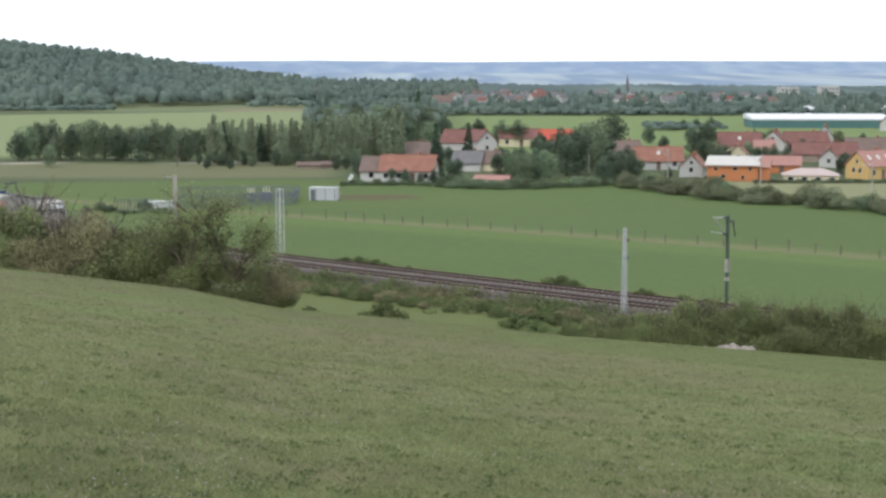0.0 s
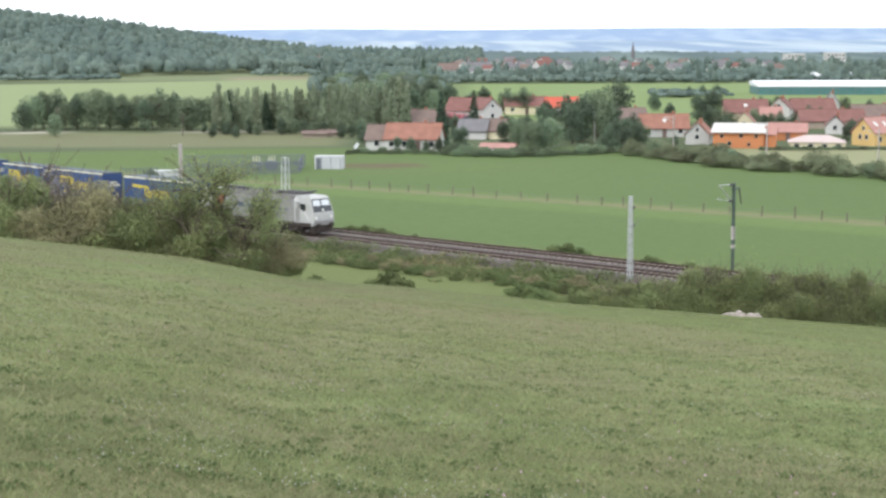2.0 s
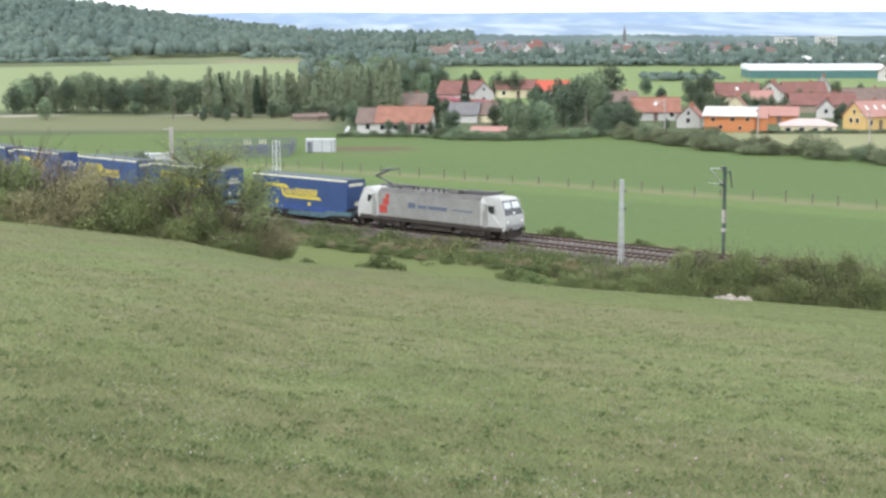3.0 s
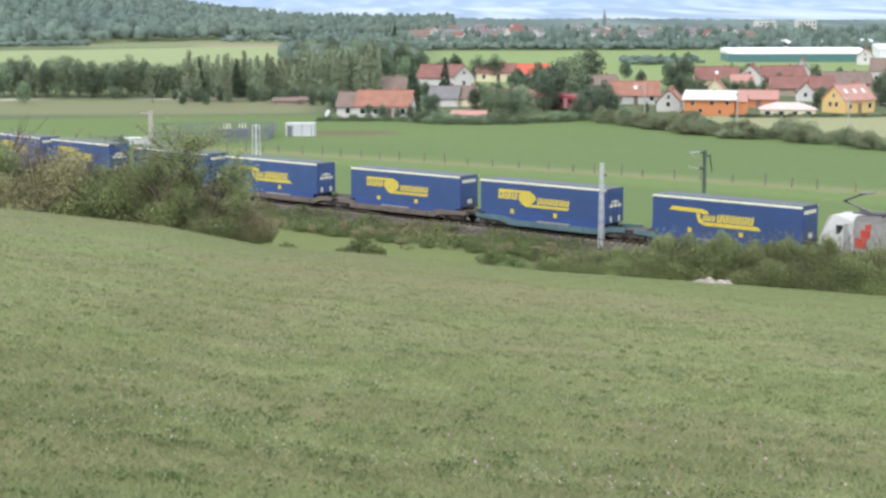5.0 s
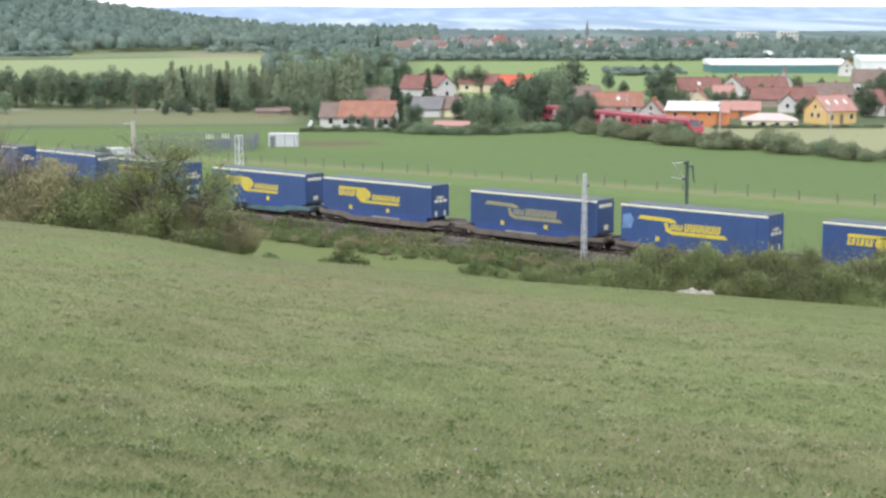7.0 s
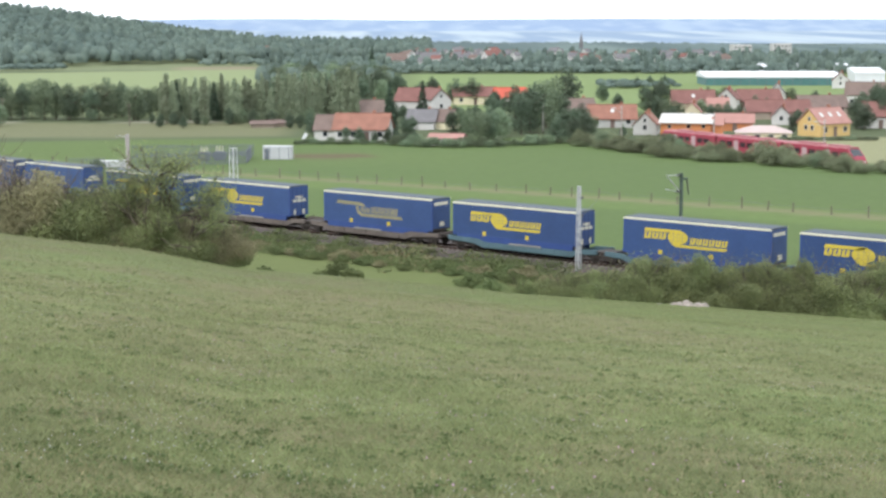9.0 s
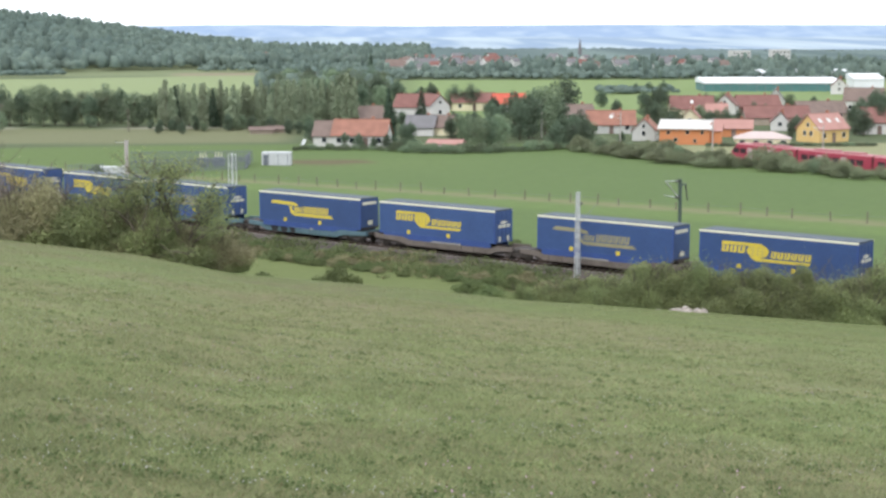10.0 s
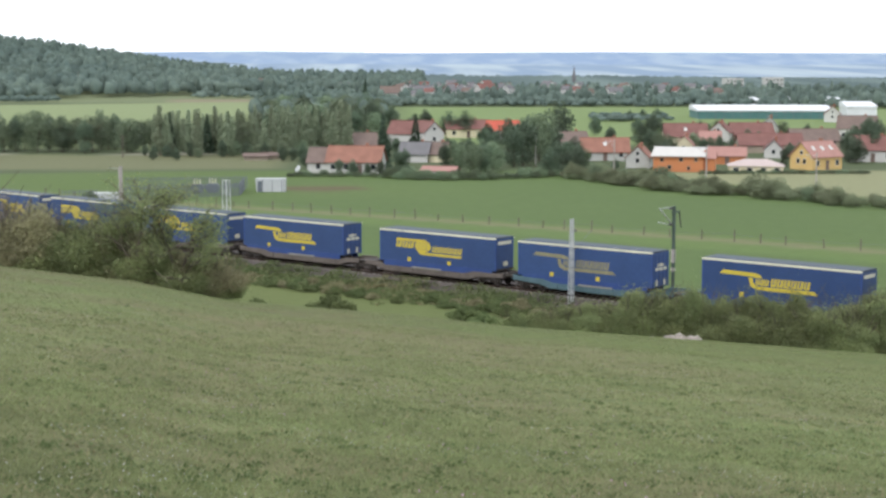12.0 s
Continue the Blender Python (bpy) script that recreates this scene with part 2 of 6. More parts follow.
def field_colours(x, y):
    """Base colour of the ground: meadow, crops, stubble, tracks and bare earth."""
    r = np.hypot(x, y)
    col = np.empty((len(x), 3))
    col[:] = (0.075, 0.095, 0.055)

    def lay(mask, colour):
        col[:] = col * (1 - mask[:, None]) + np.array(colour) * mask[:, None]
    soft = lambda d, w=1.5: np.clip(0.5 + d / w, 0, 1)
    wob = bumps(x, y, 24.0) * 2
    lay(soft(x - y * 0.0 + 400, 1) * soft(345 - r) * soft(r - 120), (0.08, 0.118, 0.048))
    lay(soft(345 - r) * soft(r - 120) * np.clip(0.5 + 0.8 * bumps(x, y, 60.0, 2.0) + 0.4 * bumps(x, y, 17.0, 4.0), 0, 1) * 0.5, (0.096, 0.134, 0.052))
    # strip of rough grass along the fence
    d, s = line_dist(x, y, -24.6, 245.5, 49.6, 179.1)
    lay(soft(2.2 - np.abs(d + 0.4), 2.0) * 0.9, (0.15, 0.128, 0.095))
    lay(soft(d + 14 - 9 + wob * 0.3, 3) * soft(6 - np.abs(d) + 5, 3) * 0.25, (0.13, 0.19, 0.06))
    # stubble and lane on the valley floor
    lay(soft(y - 347 + wob * 2, 6) * soft(398 - y, 3) * soft(-24 - x, 6), (0.125, 0.134, 0.08))
    lay(soft(1.5 - np.abs(y - 401 - 0.06 * (x + 80)), 2) * soft(-45 - x, 6), (0.3, 0.29, 0.25))
    # pale crops further off
    lay(soft(y - 425, 20) * soft(860 + 0.55 * (x + 120) - y, 12) * soft(-42 - x, 12), (0.175, 0.215, 0.115))
    lay(soft(y - 440, 20) * soft(790 - y - 0.02 * x, 8) * soft(x - 0.02 * y + 12, 20), (0.14, 0.19, 0.085))
    # rough grass and bare earth below the far wood
    lay(soft(r - 875, 20) * soft(1180 - r, 30), (0.13, 0.155, 0.09))
    az = np.arctan2(x, y)
    lay(soft(r - 880, 10) * soft(925 - r, 10) * soft(az + 0.135, 0.01) * soft(-0.085 - az, 0.01) * 0.8, (0.2, 0.165, 0.125))
    # paddock before the orange house
    d2, s2 = line_dist(x, y, 41.7, 339.6, 79.8, 258.0)
    lay(soft(-d2 - 5, 3) * soft(340 - y, 6) * soft(x - 52, 6) * soft(y - 230, 6), (0.19, 0.2, 0.12))
    # trampled earth by the substation
    e = ((x + 13) / 9.0) ** 2 + ((y - 291) / 6.5) ** 2
    lay(np.clip(2.2 - 1.6 * e, 0, 1) * 0.85, (0.1, 0.078, 0.055))
    # slope below the hedge and railway margins
    t, u = line_dist(x, y, -17.29, 167.54, 15.81, 138.55)
    lay(soft(8.5 - np.abs(t), 4) * 0.8, (0.15, 0.14, 0.075))
    lay(soft(t - 6, 4) * soft(r - RIM - 4, 4) * soft(240 - r, 4), (0.104, 0.128, 0.054))
    # hillside meadow
    tone = np.clip(0.5 + 0.55 * bumps(x, y, 5.0, 3.0) + 0.4 * bumps(x, y, 1.6, 1.0) + 0.25 * bumps(x, y, 0.6, 7.0), 0, 1)[:, None]
    brow = np.array((0.109, 0.141, 0.058)) * tone + np.array((0.124, 0.122, 0.068)) * (1 - tone)
    m = soft(RIM + 6 + 3 * bumps(x, y, 5.0) - r, 5)[:, None]
    lush = (soft(r - 55, 40) * np.clip((x / np.maximum(r, 1) + 0.08) / 0.22, 0, 1))[:, None]
    brow = brow * (1 - 0.7 * lush) + np.array((0.101, 0.131, 0.047)) * 0.7 * lush
    worn = (np.clip(1.25 - ((r - 52) / 24) ** 2 - ((x - 1.0) / 9.0) ** 2 + 0.5 * bumps(x, y, 3.0, 6.0), 0, 1) * 0.65)[:, None]
    brow = brow * (1 - worn) + np.array((0.13, 0.122, 0.07)) * worn
    brow = brow * (1.08 - 0.22 * ramp(30, 95, r))[:, None]
    col[:] = col * (1 - m) + brow * m
    return col


def build_ground():
    fine = np.linspace(-0.36, 0.36, 430)
    rest = np.linspace(0.36, 2 * math.pi - 0.36, 64)[1:-1]
    ang = np.concatenate([fine, rest])
    rad = np.concatenate([[0.4], np.geomspace(2.5, 4900, 430)])
    A, R = np.meshgrid(ang, rad)
    X, Y = (R * np.sin(A)).ravel(), (R * np.cos(A)).ravel()
    Z = land(X, Y)
    n, k = len(ang), len(rad)
    i, j = np.meshgrid(np.arange(k - 1), np.arange(n), indexing="ij")
    jn = (j + 1) % n
    faces = np.stack([i * n + j, i * n + jn, (i + 1) * n + jn, (i + 1) * n + j], -1).reshape(-1, 4)
    me = bpy.data.meshes.new("ground")
    me.vertices.add(len(X) + 1)
    me.vertices.foreach_set("co", np.concatenate([np.stack([X, Y, Z], -1).ravel(), [0, 0, EYE - 1.6]]).astype(np.float32))
    tri = np.stack([np.full(n, len(X)), (np.arange(n) + 1) % n, np.arange(n)], -1)
    me.loops.add(faces.size + tri.size)
    me.loops.foreach_set("vertex_index", np.concatenate([faces[:, ::-1].ravel(), tri[:, ::-1].ravel()]).astype(np.int32))
    me.polygons.add(len(faces) + n)
    me.polygons.foreach_set("loop_start", np.concatenate([np.arange(len(faces)) * 4, faces.size + np.arange(n) * 3]).astype(np.int32))
    me.update(calc_edges=True)
    me.validate()
    bm = bmesh.new()
    bm.from_mesh(me)
    bmesh.ops.recalc_face_normals(bm, faces=bm.faces)
    if sum(f.normal.z for f in bm.faces[:50]) < 0:
        bmesh.ops.reverse_faces(bm, faces=bm.faces)
    bm.to_mesh(me)
    bm.free()
    col = field_colours(np.append(X, 0), np.append(Y, 0.1))
    layer = me.attributes.new("field", "FLOAT_COLOR", "POINT")
    layer.data.foreach_set("color", np.concatenate([col, np.clip((RIM + 8 - np.hypot(np.append(X, 0), np.append(Y, 0.1))) / 8, 0, 1)[:, None]], 1).ravel().astype(np.float32))
    me.materials.append(MEADOW)
    me.shade_smooth()
    tagged(new("ground", me), "sloping meadow and green valley fields below the hillside", "ground", kind="structure")


build_ground()


# ---- distant ridges, the blue of distance haze painted in as a glow ----
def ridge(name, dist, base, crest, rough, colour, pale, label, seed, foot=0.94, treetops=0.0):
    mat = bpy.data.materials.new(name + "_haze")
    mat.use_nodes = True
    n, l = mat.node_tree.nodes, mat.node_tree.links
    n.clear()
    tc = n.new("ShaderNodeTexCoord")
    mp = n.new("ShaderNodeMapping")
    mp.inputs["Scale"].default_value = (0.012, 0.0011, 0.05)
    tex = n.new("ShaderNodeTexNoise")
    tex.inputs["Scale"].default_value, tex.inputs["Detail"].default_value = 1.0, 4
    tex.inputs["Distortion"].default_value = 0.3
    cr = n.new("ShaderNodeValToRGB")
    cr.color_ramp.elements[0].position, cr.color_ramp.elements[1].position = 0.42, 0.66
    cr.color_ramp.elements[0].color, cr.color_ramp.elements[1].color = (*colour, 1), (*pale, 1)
    # unlit: the ridge shines in its own haze colour
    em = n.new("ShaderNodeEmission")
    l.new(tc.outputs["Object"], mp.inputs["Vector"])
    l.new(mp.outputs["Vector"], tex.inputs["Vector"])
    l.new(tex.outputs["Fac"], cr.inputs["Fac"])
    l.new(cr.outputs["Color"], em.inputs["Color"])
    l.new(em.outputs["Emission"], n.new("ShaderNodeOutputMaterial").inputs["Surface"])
    s = Shape()
    steps = 700
    rng = np.random.default_rng(int(seed))
    verts = []
    for k in range(steps + 1):
        a = -0.75 + 1.5 * k / steps
        x, y = dist * math.sin(a), dist * math.cos(a)
        h = crest + rough * float(bumps(np.array(x), np.array(y), 330.0, seed)) + rough * 0.35 * float(bumps(np.array(x), np.array(y), 90.0, seed)) + rough * treetops * rng.uniform(-1, 1)
        verts += [(x * foot, y * foot, base), (x * (1 + foot) / 2, y * (1 + foot) / 2, base + (h - base) * 0.45), (x, y, h), (x * 1.01, y * 1.01, base)]
    faces = [(4 * k + i, 4 * k + 4 + i, 4 * k + 5 + i, 4 * k + 1 + i) for k in range(steps) for i in range(3)]
    s.add(verts, faces)
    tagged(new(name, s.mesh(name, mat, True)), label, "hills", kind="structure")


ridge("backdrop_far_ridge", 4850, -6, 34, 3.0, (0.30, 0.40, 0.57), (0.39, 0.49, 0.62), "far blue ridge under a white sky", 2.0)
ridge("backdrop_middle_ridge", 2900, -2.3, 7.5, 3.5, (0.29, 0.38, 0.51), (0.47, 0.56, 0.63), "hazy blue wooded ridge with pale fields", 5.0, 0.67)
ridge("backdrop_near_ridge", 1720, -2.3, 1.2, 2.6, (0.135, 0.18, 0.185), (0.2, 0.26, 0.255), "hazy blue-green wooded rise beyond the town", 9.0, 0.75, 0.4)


# ---- plants ----
def random_turns(rng, n):
    q = rng.normal(size=(n, 4))
    q /= np.linalg.norm(q, axis=1)[:, None]
    w, x, y, z = q.T
    return (np.stack([1 - 2 * (y * y + z * z), 2 * (x * y + w * z), 2 * (x * z - w * y)], -1),
            np.stack([2 * (x * y - w * z), 1 - 2 * (x * x + z * z), 2 * (y * z + w * x)], -1))


def leaf_quads(rng, centres, size, outward=None, loose=0.6):
    """Small kite-shaped leaves or twigs of leaves, turned at random or lying along the crown's surface."""
    n = len(centres)
    u, v = random_turns(rng, n)
    if outward is not None:
        w = outward + rng.normal(size=(n, 3)) * loose
        w /= np.linalg.norm(w, axis=1)[:, None]
        u = u - w * (u * w).sum(1)[:, None]
        u /= np.linalg.norm(u, axis=1)[:, None] + 1e-9
        v = np.cross(w, u)
    size = np.broadcast_to(size, (n,)) * rng.uniform(0.6, 1.4, n)
    u, v = u * size[:, None], v * (size * rng.uniform(0.45, 0.8, n))[:, None]
    return np.stack([centres - u * 0.6, centres + v * 0.5 + u * 0.05, centres + u * 0.6, centres - v * 0.5 - u * 0.05], 1)


def lobe_points(rng, lobes, count, inner=0.55):
    """Points in the outer shells of ellipsoids (x, y, z, rx, ry, rz)."""
    lobes = np.array(lobes, float)
    weight = lobes[:, 3] * lobes[:, 5]
    pick = rng.choice(len(lobes), count, p=weight / weight.sum())
    d = rng.normal(size=(count, 3))
    d /= np.linalg.norm(d, axis=1)[:, None]
    d *= rng.uniform(inner ** 3, 1.1, count)[:, None] ** (1 / 3)
    facing = d / lobes[pick, 3:]
    return lobes[pick, :3] + d * lobes[pick, 3:], facing / np.linalg.norm(facing, axis=1)[:, None]


def limbs(shape, rng, base, tip, r, depth, spread):
    shape.rod(base, tip, r, r * 0.6, 5)
    if depth:
        for _ in range(3):
            k = rng.uniform(0.45, 1.0)
            start = Vector(base).lerp(Vector(tip), k)
            along = Vector(tip) - Vector(base)
            end = start + along * rng.uniform(0.45, 0.7) + Vector(rng.uniform(-1, 1, 3) * (1, 1, 0.35)) * along.length * spread
            limbs(shape, rng, start, end, r * 0.5, depth - 1, spread)


def make_broadleaf(seed, h, width, count, leaf, mat, label, name="broadleaf_tree", lobes_n=11, trunk_h=0.42):
    rng = np.random.default_rng(seed)
    lobes = []
    for k in range(lobes_n):
        a, f = rng.uniform(0, 6.28), rng.uniform(0.0, 1.0)
        z = h * (0.2 + 0.63 * f)
        reach = width * 0.5 * (0.72 - 0.5 * abs(f - 0.35)) * rng.uniform(0.5, 1.0)
        s = width * rng.uniform(0.2, 0.31)
        lobes.append((reach * math.cos(a), reach * math.sin(a), z, s, s, s * rng.uniform(0.8, 1.2)))
    lobes.append((0, 0, h * 0.8, width * 0.2, width * 0.2, h * 0.2))
    lobes.append((0, 0, h * 0.22, width * 0.36, width * 0.36, h * 0.2))
    pts, facing = lobe_points(rng, lobes, count)
    pts[:, 2] = np.abs(pts[:, 2])
    tree = thing(name, label, "tree")
    trunk = Shape()
    limbs(trunk, rng, (0, 0, -0.5), (0, 0, h * trunk_h), h * 0.022, 2, 0.45)
    part("trunk", trunk, BARK, tree)
    part("crown", quads_mesh("crown", leaf_quads(rng, pts, leaf, facing, 0.45), [mat]), mat, tree)
    return tree


def make_poplar(seed, h, width, count, mat, label):
    rng = np.random.default_rng(seed)
    lobes = []
    for k in range(12):
        f = k / 11
        s = width * 0.5 * (0.55 + 0.45 * math.sin(math.pi * min(1, f * 0.9 + 0.15))) * rng.uniform(0.75, 1.1)
        lobes.append((rng.uniform(-0.25, 0.25), rng.uniform(-0.25, 0.25), h * (0.12 + 0.82 * f), s * (1 - 0.4 * f), s * (1 - 0.4 * f), h * 0.1))
    tree = thing("poplar_tree", label, "tree")
    trunk = Shape()
    limbs(trunk, rng, (0, 0, -0.5), (0, 0, h * 0.5), h * 0.014, 1, 0.12)
    part("trunk", trunk, BARK, tree)
    pts, facing = lobe_points(rng, lobes, count, 0.3)
    part("crown", quads_mesh("crown", leaf_quads(rng, pts, 0.42, facing, 0.5), [mat]), mat, tree)
    return tree


def make_conifer(seed, h, width, count, label):
    rng = np.random.default_rng(seed)
    f = rng.uniform(0.06, 1.0, count) ** 1.0
    f = 1 - np.sqrt(1 - f * 0.995)
    tier = 1 - 0.3 * ((f * 9) % 1)
    a = rng.uniform(0, 6.28, count)
    rr = width * 0.5 * (1.03 - f) * tier * rng.uniform(0.45, 1.05, count)
    pts = np.stack([rr * np.cos(a), rr * np.sin(a), h * f - 0.12 * rr], -1)
    tree = thing("conifer_tree", label, "tree")
    part("trunk", Shape().rod((0, 0, -0.5), (0, 0, h * 0.95), h * 0.018, 0.03, 6), BARK, tree)
    part("crown", quads_mesh("crown", leaf_quads(rng, pts, 0.5), [NEEDLES]), NEEDLES, tree)
    return tree


def make_shrub(seed, h, width, count, leaf, mat, label, twiggy=0.0, name="shrub"):
    rng = np.random.default_rng(seed)
    lobes = []
    for k in range(12):
        a, q = rng.uniform(0, 6.28), rng.uniform(0, 1) ** 0.6
        s = width * rng.uniform(0.13, 0.24)
        top = h * (1 - 0.45 * q * q) * rng.uniform(0.65, 1.0)
        lobes.append((q * width * 0.42 * math.cos(a), q * width * 0.42 * math.sin(a), top * rng.uniform(0.35, 0.8), s, s, top * 0.3))
    pts, facing = lobe_points(rng, lobes, count, 0.4)
    loose = rng.uniform(0, 1, count) < 0.10
    pts[loose] += rng.normal(size=(loose.sum(), 3)) * width * 0.07
    pts[:, 2] = np.abs(pts[:, 2])
    plant = thing(name, label, "bush")
    for k in range(3):
        stem = Shape()
        a = rng.uniform(0, 6.28)
        limbs(stem, rng, (0.2 * math.cos(a), 0.2 * math.sin(a), -0.6), (width * 0.14 * math.cos(a), width * 0.14 * math.sin(a), h * rng.uniform(0.38, 0.46 + twiggy)), 0.012 * h, 2 if h > 3.5 else 0, 0.4)
        part("stem", stem, BARK, plant)
    part("foliage", quads_mesh("foliage", leaf_quads(rng, pts, leaf, facing, 1.3), [mat]), mat, plant)
    return plant


def far_woods(name, rng, xs, ys, heights, widths, per, size, label):
    """A wood seen from far off: rounded crowns with ragged leaf clumps, nobody could count them."""
    n = len(xs)
    half = np.stack([widths * 0.5, widths * 0.5, heights * 0.46], -1)
    mid = np.stack([xs, ys, land(xs, ys) + heights * 0.45], -1)
    d = rng.normal(size=(n, per, 3))
    d /= np.linalg.norm(d, axis=2)[:, :, None]
    d[:, :, 2] = np.abs(d[:, :, 2]) * 1.1 - 0.15
    facing = d + np.array((0, 0, 0.15))
    d = d * rng.uniform(0.8, 1.08, (n, per, 1))
    quads = leaf_quads(rng, (mid[:, None, :] + d * half[:, None, :]).reshape(-1, 3), np.repeat(size * widths, per), facing.reshape(-1, 3), 0.35)
    # crowns: five rings of seven points, lumpy
    rings, seg = 5, 7
    f, g = np.meshgrid(np.linspace(-0.5, 1.45, rings), np.arange(seg) * 6.2832 / seg, indexing="ij")
    dome = np.stack([np.cos(f) * np.cos(g), np.cos(f) * np.sin(g), np.sin(f)], -1).reshape(-1, 3)
    lump = rng.uniform(0.68, 1.08, (n, rings, seg, 1))
    lump[:, -1] = rng.uniform(0.85, 1.0, (n, 1, 1))
    lump = lump.reshape(n, rings * seg, 1)
    verts = (mid[:, None, :] + dome[None] * lump * half[:, None, :]).reshape(-1, 3)
    i, j = np.meshgrid(np.arange(rings - 1), np.arange(seg), indexing="ij")
    jn = (j + 1) % seg
    one = np.stack([i * seg + j, i * seg + jn, (i + 1) * seg + jn, (i + 1) * seg + j], -1).reshape(-1, 4)
    faces = (one[None] + (np.arange(n) * rings * seg)[:, None, None]).reshape(-1, 4)
    k = len(verts)
    me = bpy.data.meshes.new(name)
    me.vertices.add(k + 4 * len(quads))
    me.vertices.foreach_set("co", np.concatenate([verts, quads.reshape(-1, 3)]).ravel().astype(np.float32))
    index = np.concatenate([faces.ravel(), k + np.arange(4 * len(quads))])
    me.loops.add(len(index))
    me.loops.foreach_set("vertex_index", index.astype(np.int32))
    me.polygons.add(len(index) // 4)
    me.polygons.foreach_set("loop_start", np.arange(0, len(index), 4, dtype=np.int32))
    me.materials.append(FAR_LEAF_HAZED)
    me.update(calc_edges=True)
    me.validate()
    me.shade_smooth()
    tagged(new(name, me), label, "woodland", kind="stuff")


def put(proto, x, y, turn=0.0, size=1.0, tall=1.0, sink=0.0, first={}):
    """Stand a plant on the ground; the first call uses the original itself."""
    m = pose(x, y, lz(x, y) - sink, 0, 0, turn) @ Matrix.Diagonal((size, size, size * tall, 1))
    if proto.name not in first:
        first[proto.name] = 1
        proto.matrix_basis = m
        return proto
    keep = proto.scale.copy()
    proto_scale = Matrix.Diagonal((1 / keep[0], 1 / keep[1], 1 / keep[2], 1))
    return copy_thing(proto, m @ proto_scale)


rng = np.random.default_rng(7)

# wooded hillside and the tree belt round the town
n = 9500
az = rng.uniform(-0.36, 0.02, n)
rr = 905 + 830 * rng.uniform(0, 1, n) ** 0.8
fx, fy = rr * np.sin(az), rr * np.cos(az)
keep = rr > 930 + 160 * np.clip((az + 0.2) / 0.2, 0, 1) + 25 * bumps(az * 1000, rr * 0.0, 30.0)
fx, fy = fx[keep], fy[keep]
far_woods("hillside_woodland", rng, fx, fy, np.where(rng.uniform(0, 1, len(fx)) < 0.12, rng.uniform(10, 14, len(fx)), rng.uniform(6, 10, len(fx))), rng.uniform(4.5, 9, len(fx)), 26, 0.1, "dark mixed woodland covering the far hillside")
n = 6800
az = rng.uniform(-0.12, 0.36, n)
rr = 795 + np.where(az < -0.03, 700, 380) * rng.uniform(0, 1, n) ** 1.1
fx, fy = rr * np.sin(az), rr * np.cos(az)
keep = (rr > 795 + 150 * np.clip(-az / 0.1, 0, 1))
fx, fy = fx[keep], fy[keep]
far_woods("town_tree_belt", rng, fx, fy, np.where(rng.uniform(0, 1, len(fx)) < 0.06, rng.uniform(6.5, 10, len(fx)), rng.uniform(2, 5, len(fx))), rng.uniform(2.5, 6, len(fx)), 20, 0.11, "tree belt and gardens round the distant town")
n = 240
fx = rng.uniform(-50, -2, n)
fy = rng.uniform(520, 700, n)
fx *= fy / 600
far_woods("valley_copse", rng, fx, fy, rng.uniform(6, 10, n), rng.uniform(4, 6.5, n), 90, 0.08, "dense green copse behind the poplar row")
n = 60
fx, fy = rng.uniform(78, 110, n), rng.uniform(600, 640, n)
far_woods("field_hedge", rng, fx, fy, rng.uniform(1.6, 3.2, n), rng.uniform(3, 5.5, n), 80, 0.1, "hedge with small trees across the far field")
n = 120
az = rng.uniform(-0.36, -0.2, n)
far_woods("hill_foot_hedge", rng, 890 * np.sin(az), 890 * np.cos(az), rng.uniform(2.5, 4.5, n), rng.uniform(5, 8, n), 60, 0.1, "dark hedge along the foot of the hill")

# trees of the valley
BROAD = [make_broadleaf(11 + k, 9.0, w, 3000, 0.36, LEAF_DARK if k % 2 == 0 else LEAF_TREE, "dark green broadleaf tree with an uneven crown") for k, w in enumerate((6.5, 7.5, 5.5, 8.5))]
POP = [make_poplar(31 + k, 11.0, w * 1.15, 1900, LEAF_POPLAR, "tall slender poplar in a row by the field") for k, w in enumerate((2.6, 3.4, 3.0))]
CON = [make_conifer(41 + k, 11.0, w, 1300, "dark pointed conifer among the houses") for k, w in enumerate((4.2, 5.2))]
# copse behind the poplars
for k in range(44):
    a, y = rng.uniform(-0.08, -0.006), rng.uniform(455, 640)
    put(BROAD[k % 4], a * y, y, rng.uniform(0, 360), rng.uniform(0.95, 1.25), rng.uniform(0.85, 1.05))
# row along the lane: bearing, distance, height
for k in range(21):
    a = -0.262 + 0.0052 * k + rng.uniform(-0.002, 0.002)
    y = rng.uniform(404, 424)
    put(BROAD[k % 4], a * y, y, rng.uniform(0, 360), rng.uniform(0.82, 1.05), rng.uniform(0.95, 1.2))
for k in range(9):
    a = -0.172 + 0.004 * k
    put(BROAD[(k + 1) % 4], a * 430, 430, rng.uniform(0, 360), rng.uniform(0.7, 0.9))
for k in range(36):
    a = -0.145 + 0.0034 * k + rng.uniform(-0.001, 0.001)
    y = rng.uniform(390, 412)
    put(POP[k % 3], a * y, y, rng.uniform(0, 360), rng.uniform(0.88, 1.08), rng.uniform(0.85, 1.1) * (1.12 if -0.07 < a < -0.02 else 1.0))
for k in range(26):
    a = rng.uniform(-0.152, -0.022)
    y = rng.uniform(386, 396)
    put(BROAD[k % 4], a * y, y, rng.uniform(0, 360), rng.uniform(0.28, 0.5), rng.uniform(0.8, 1.1))
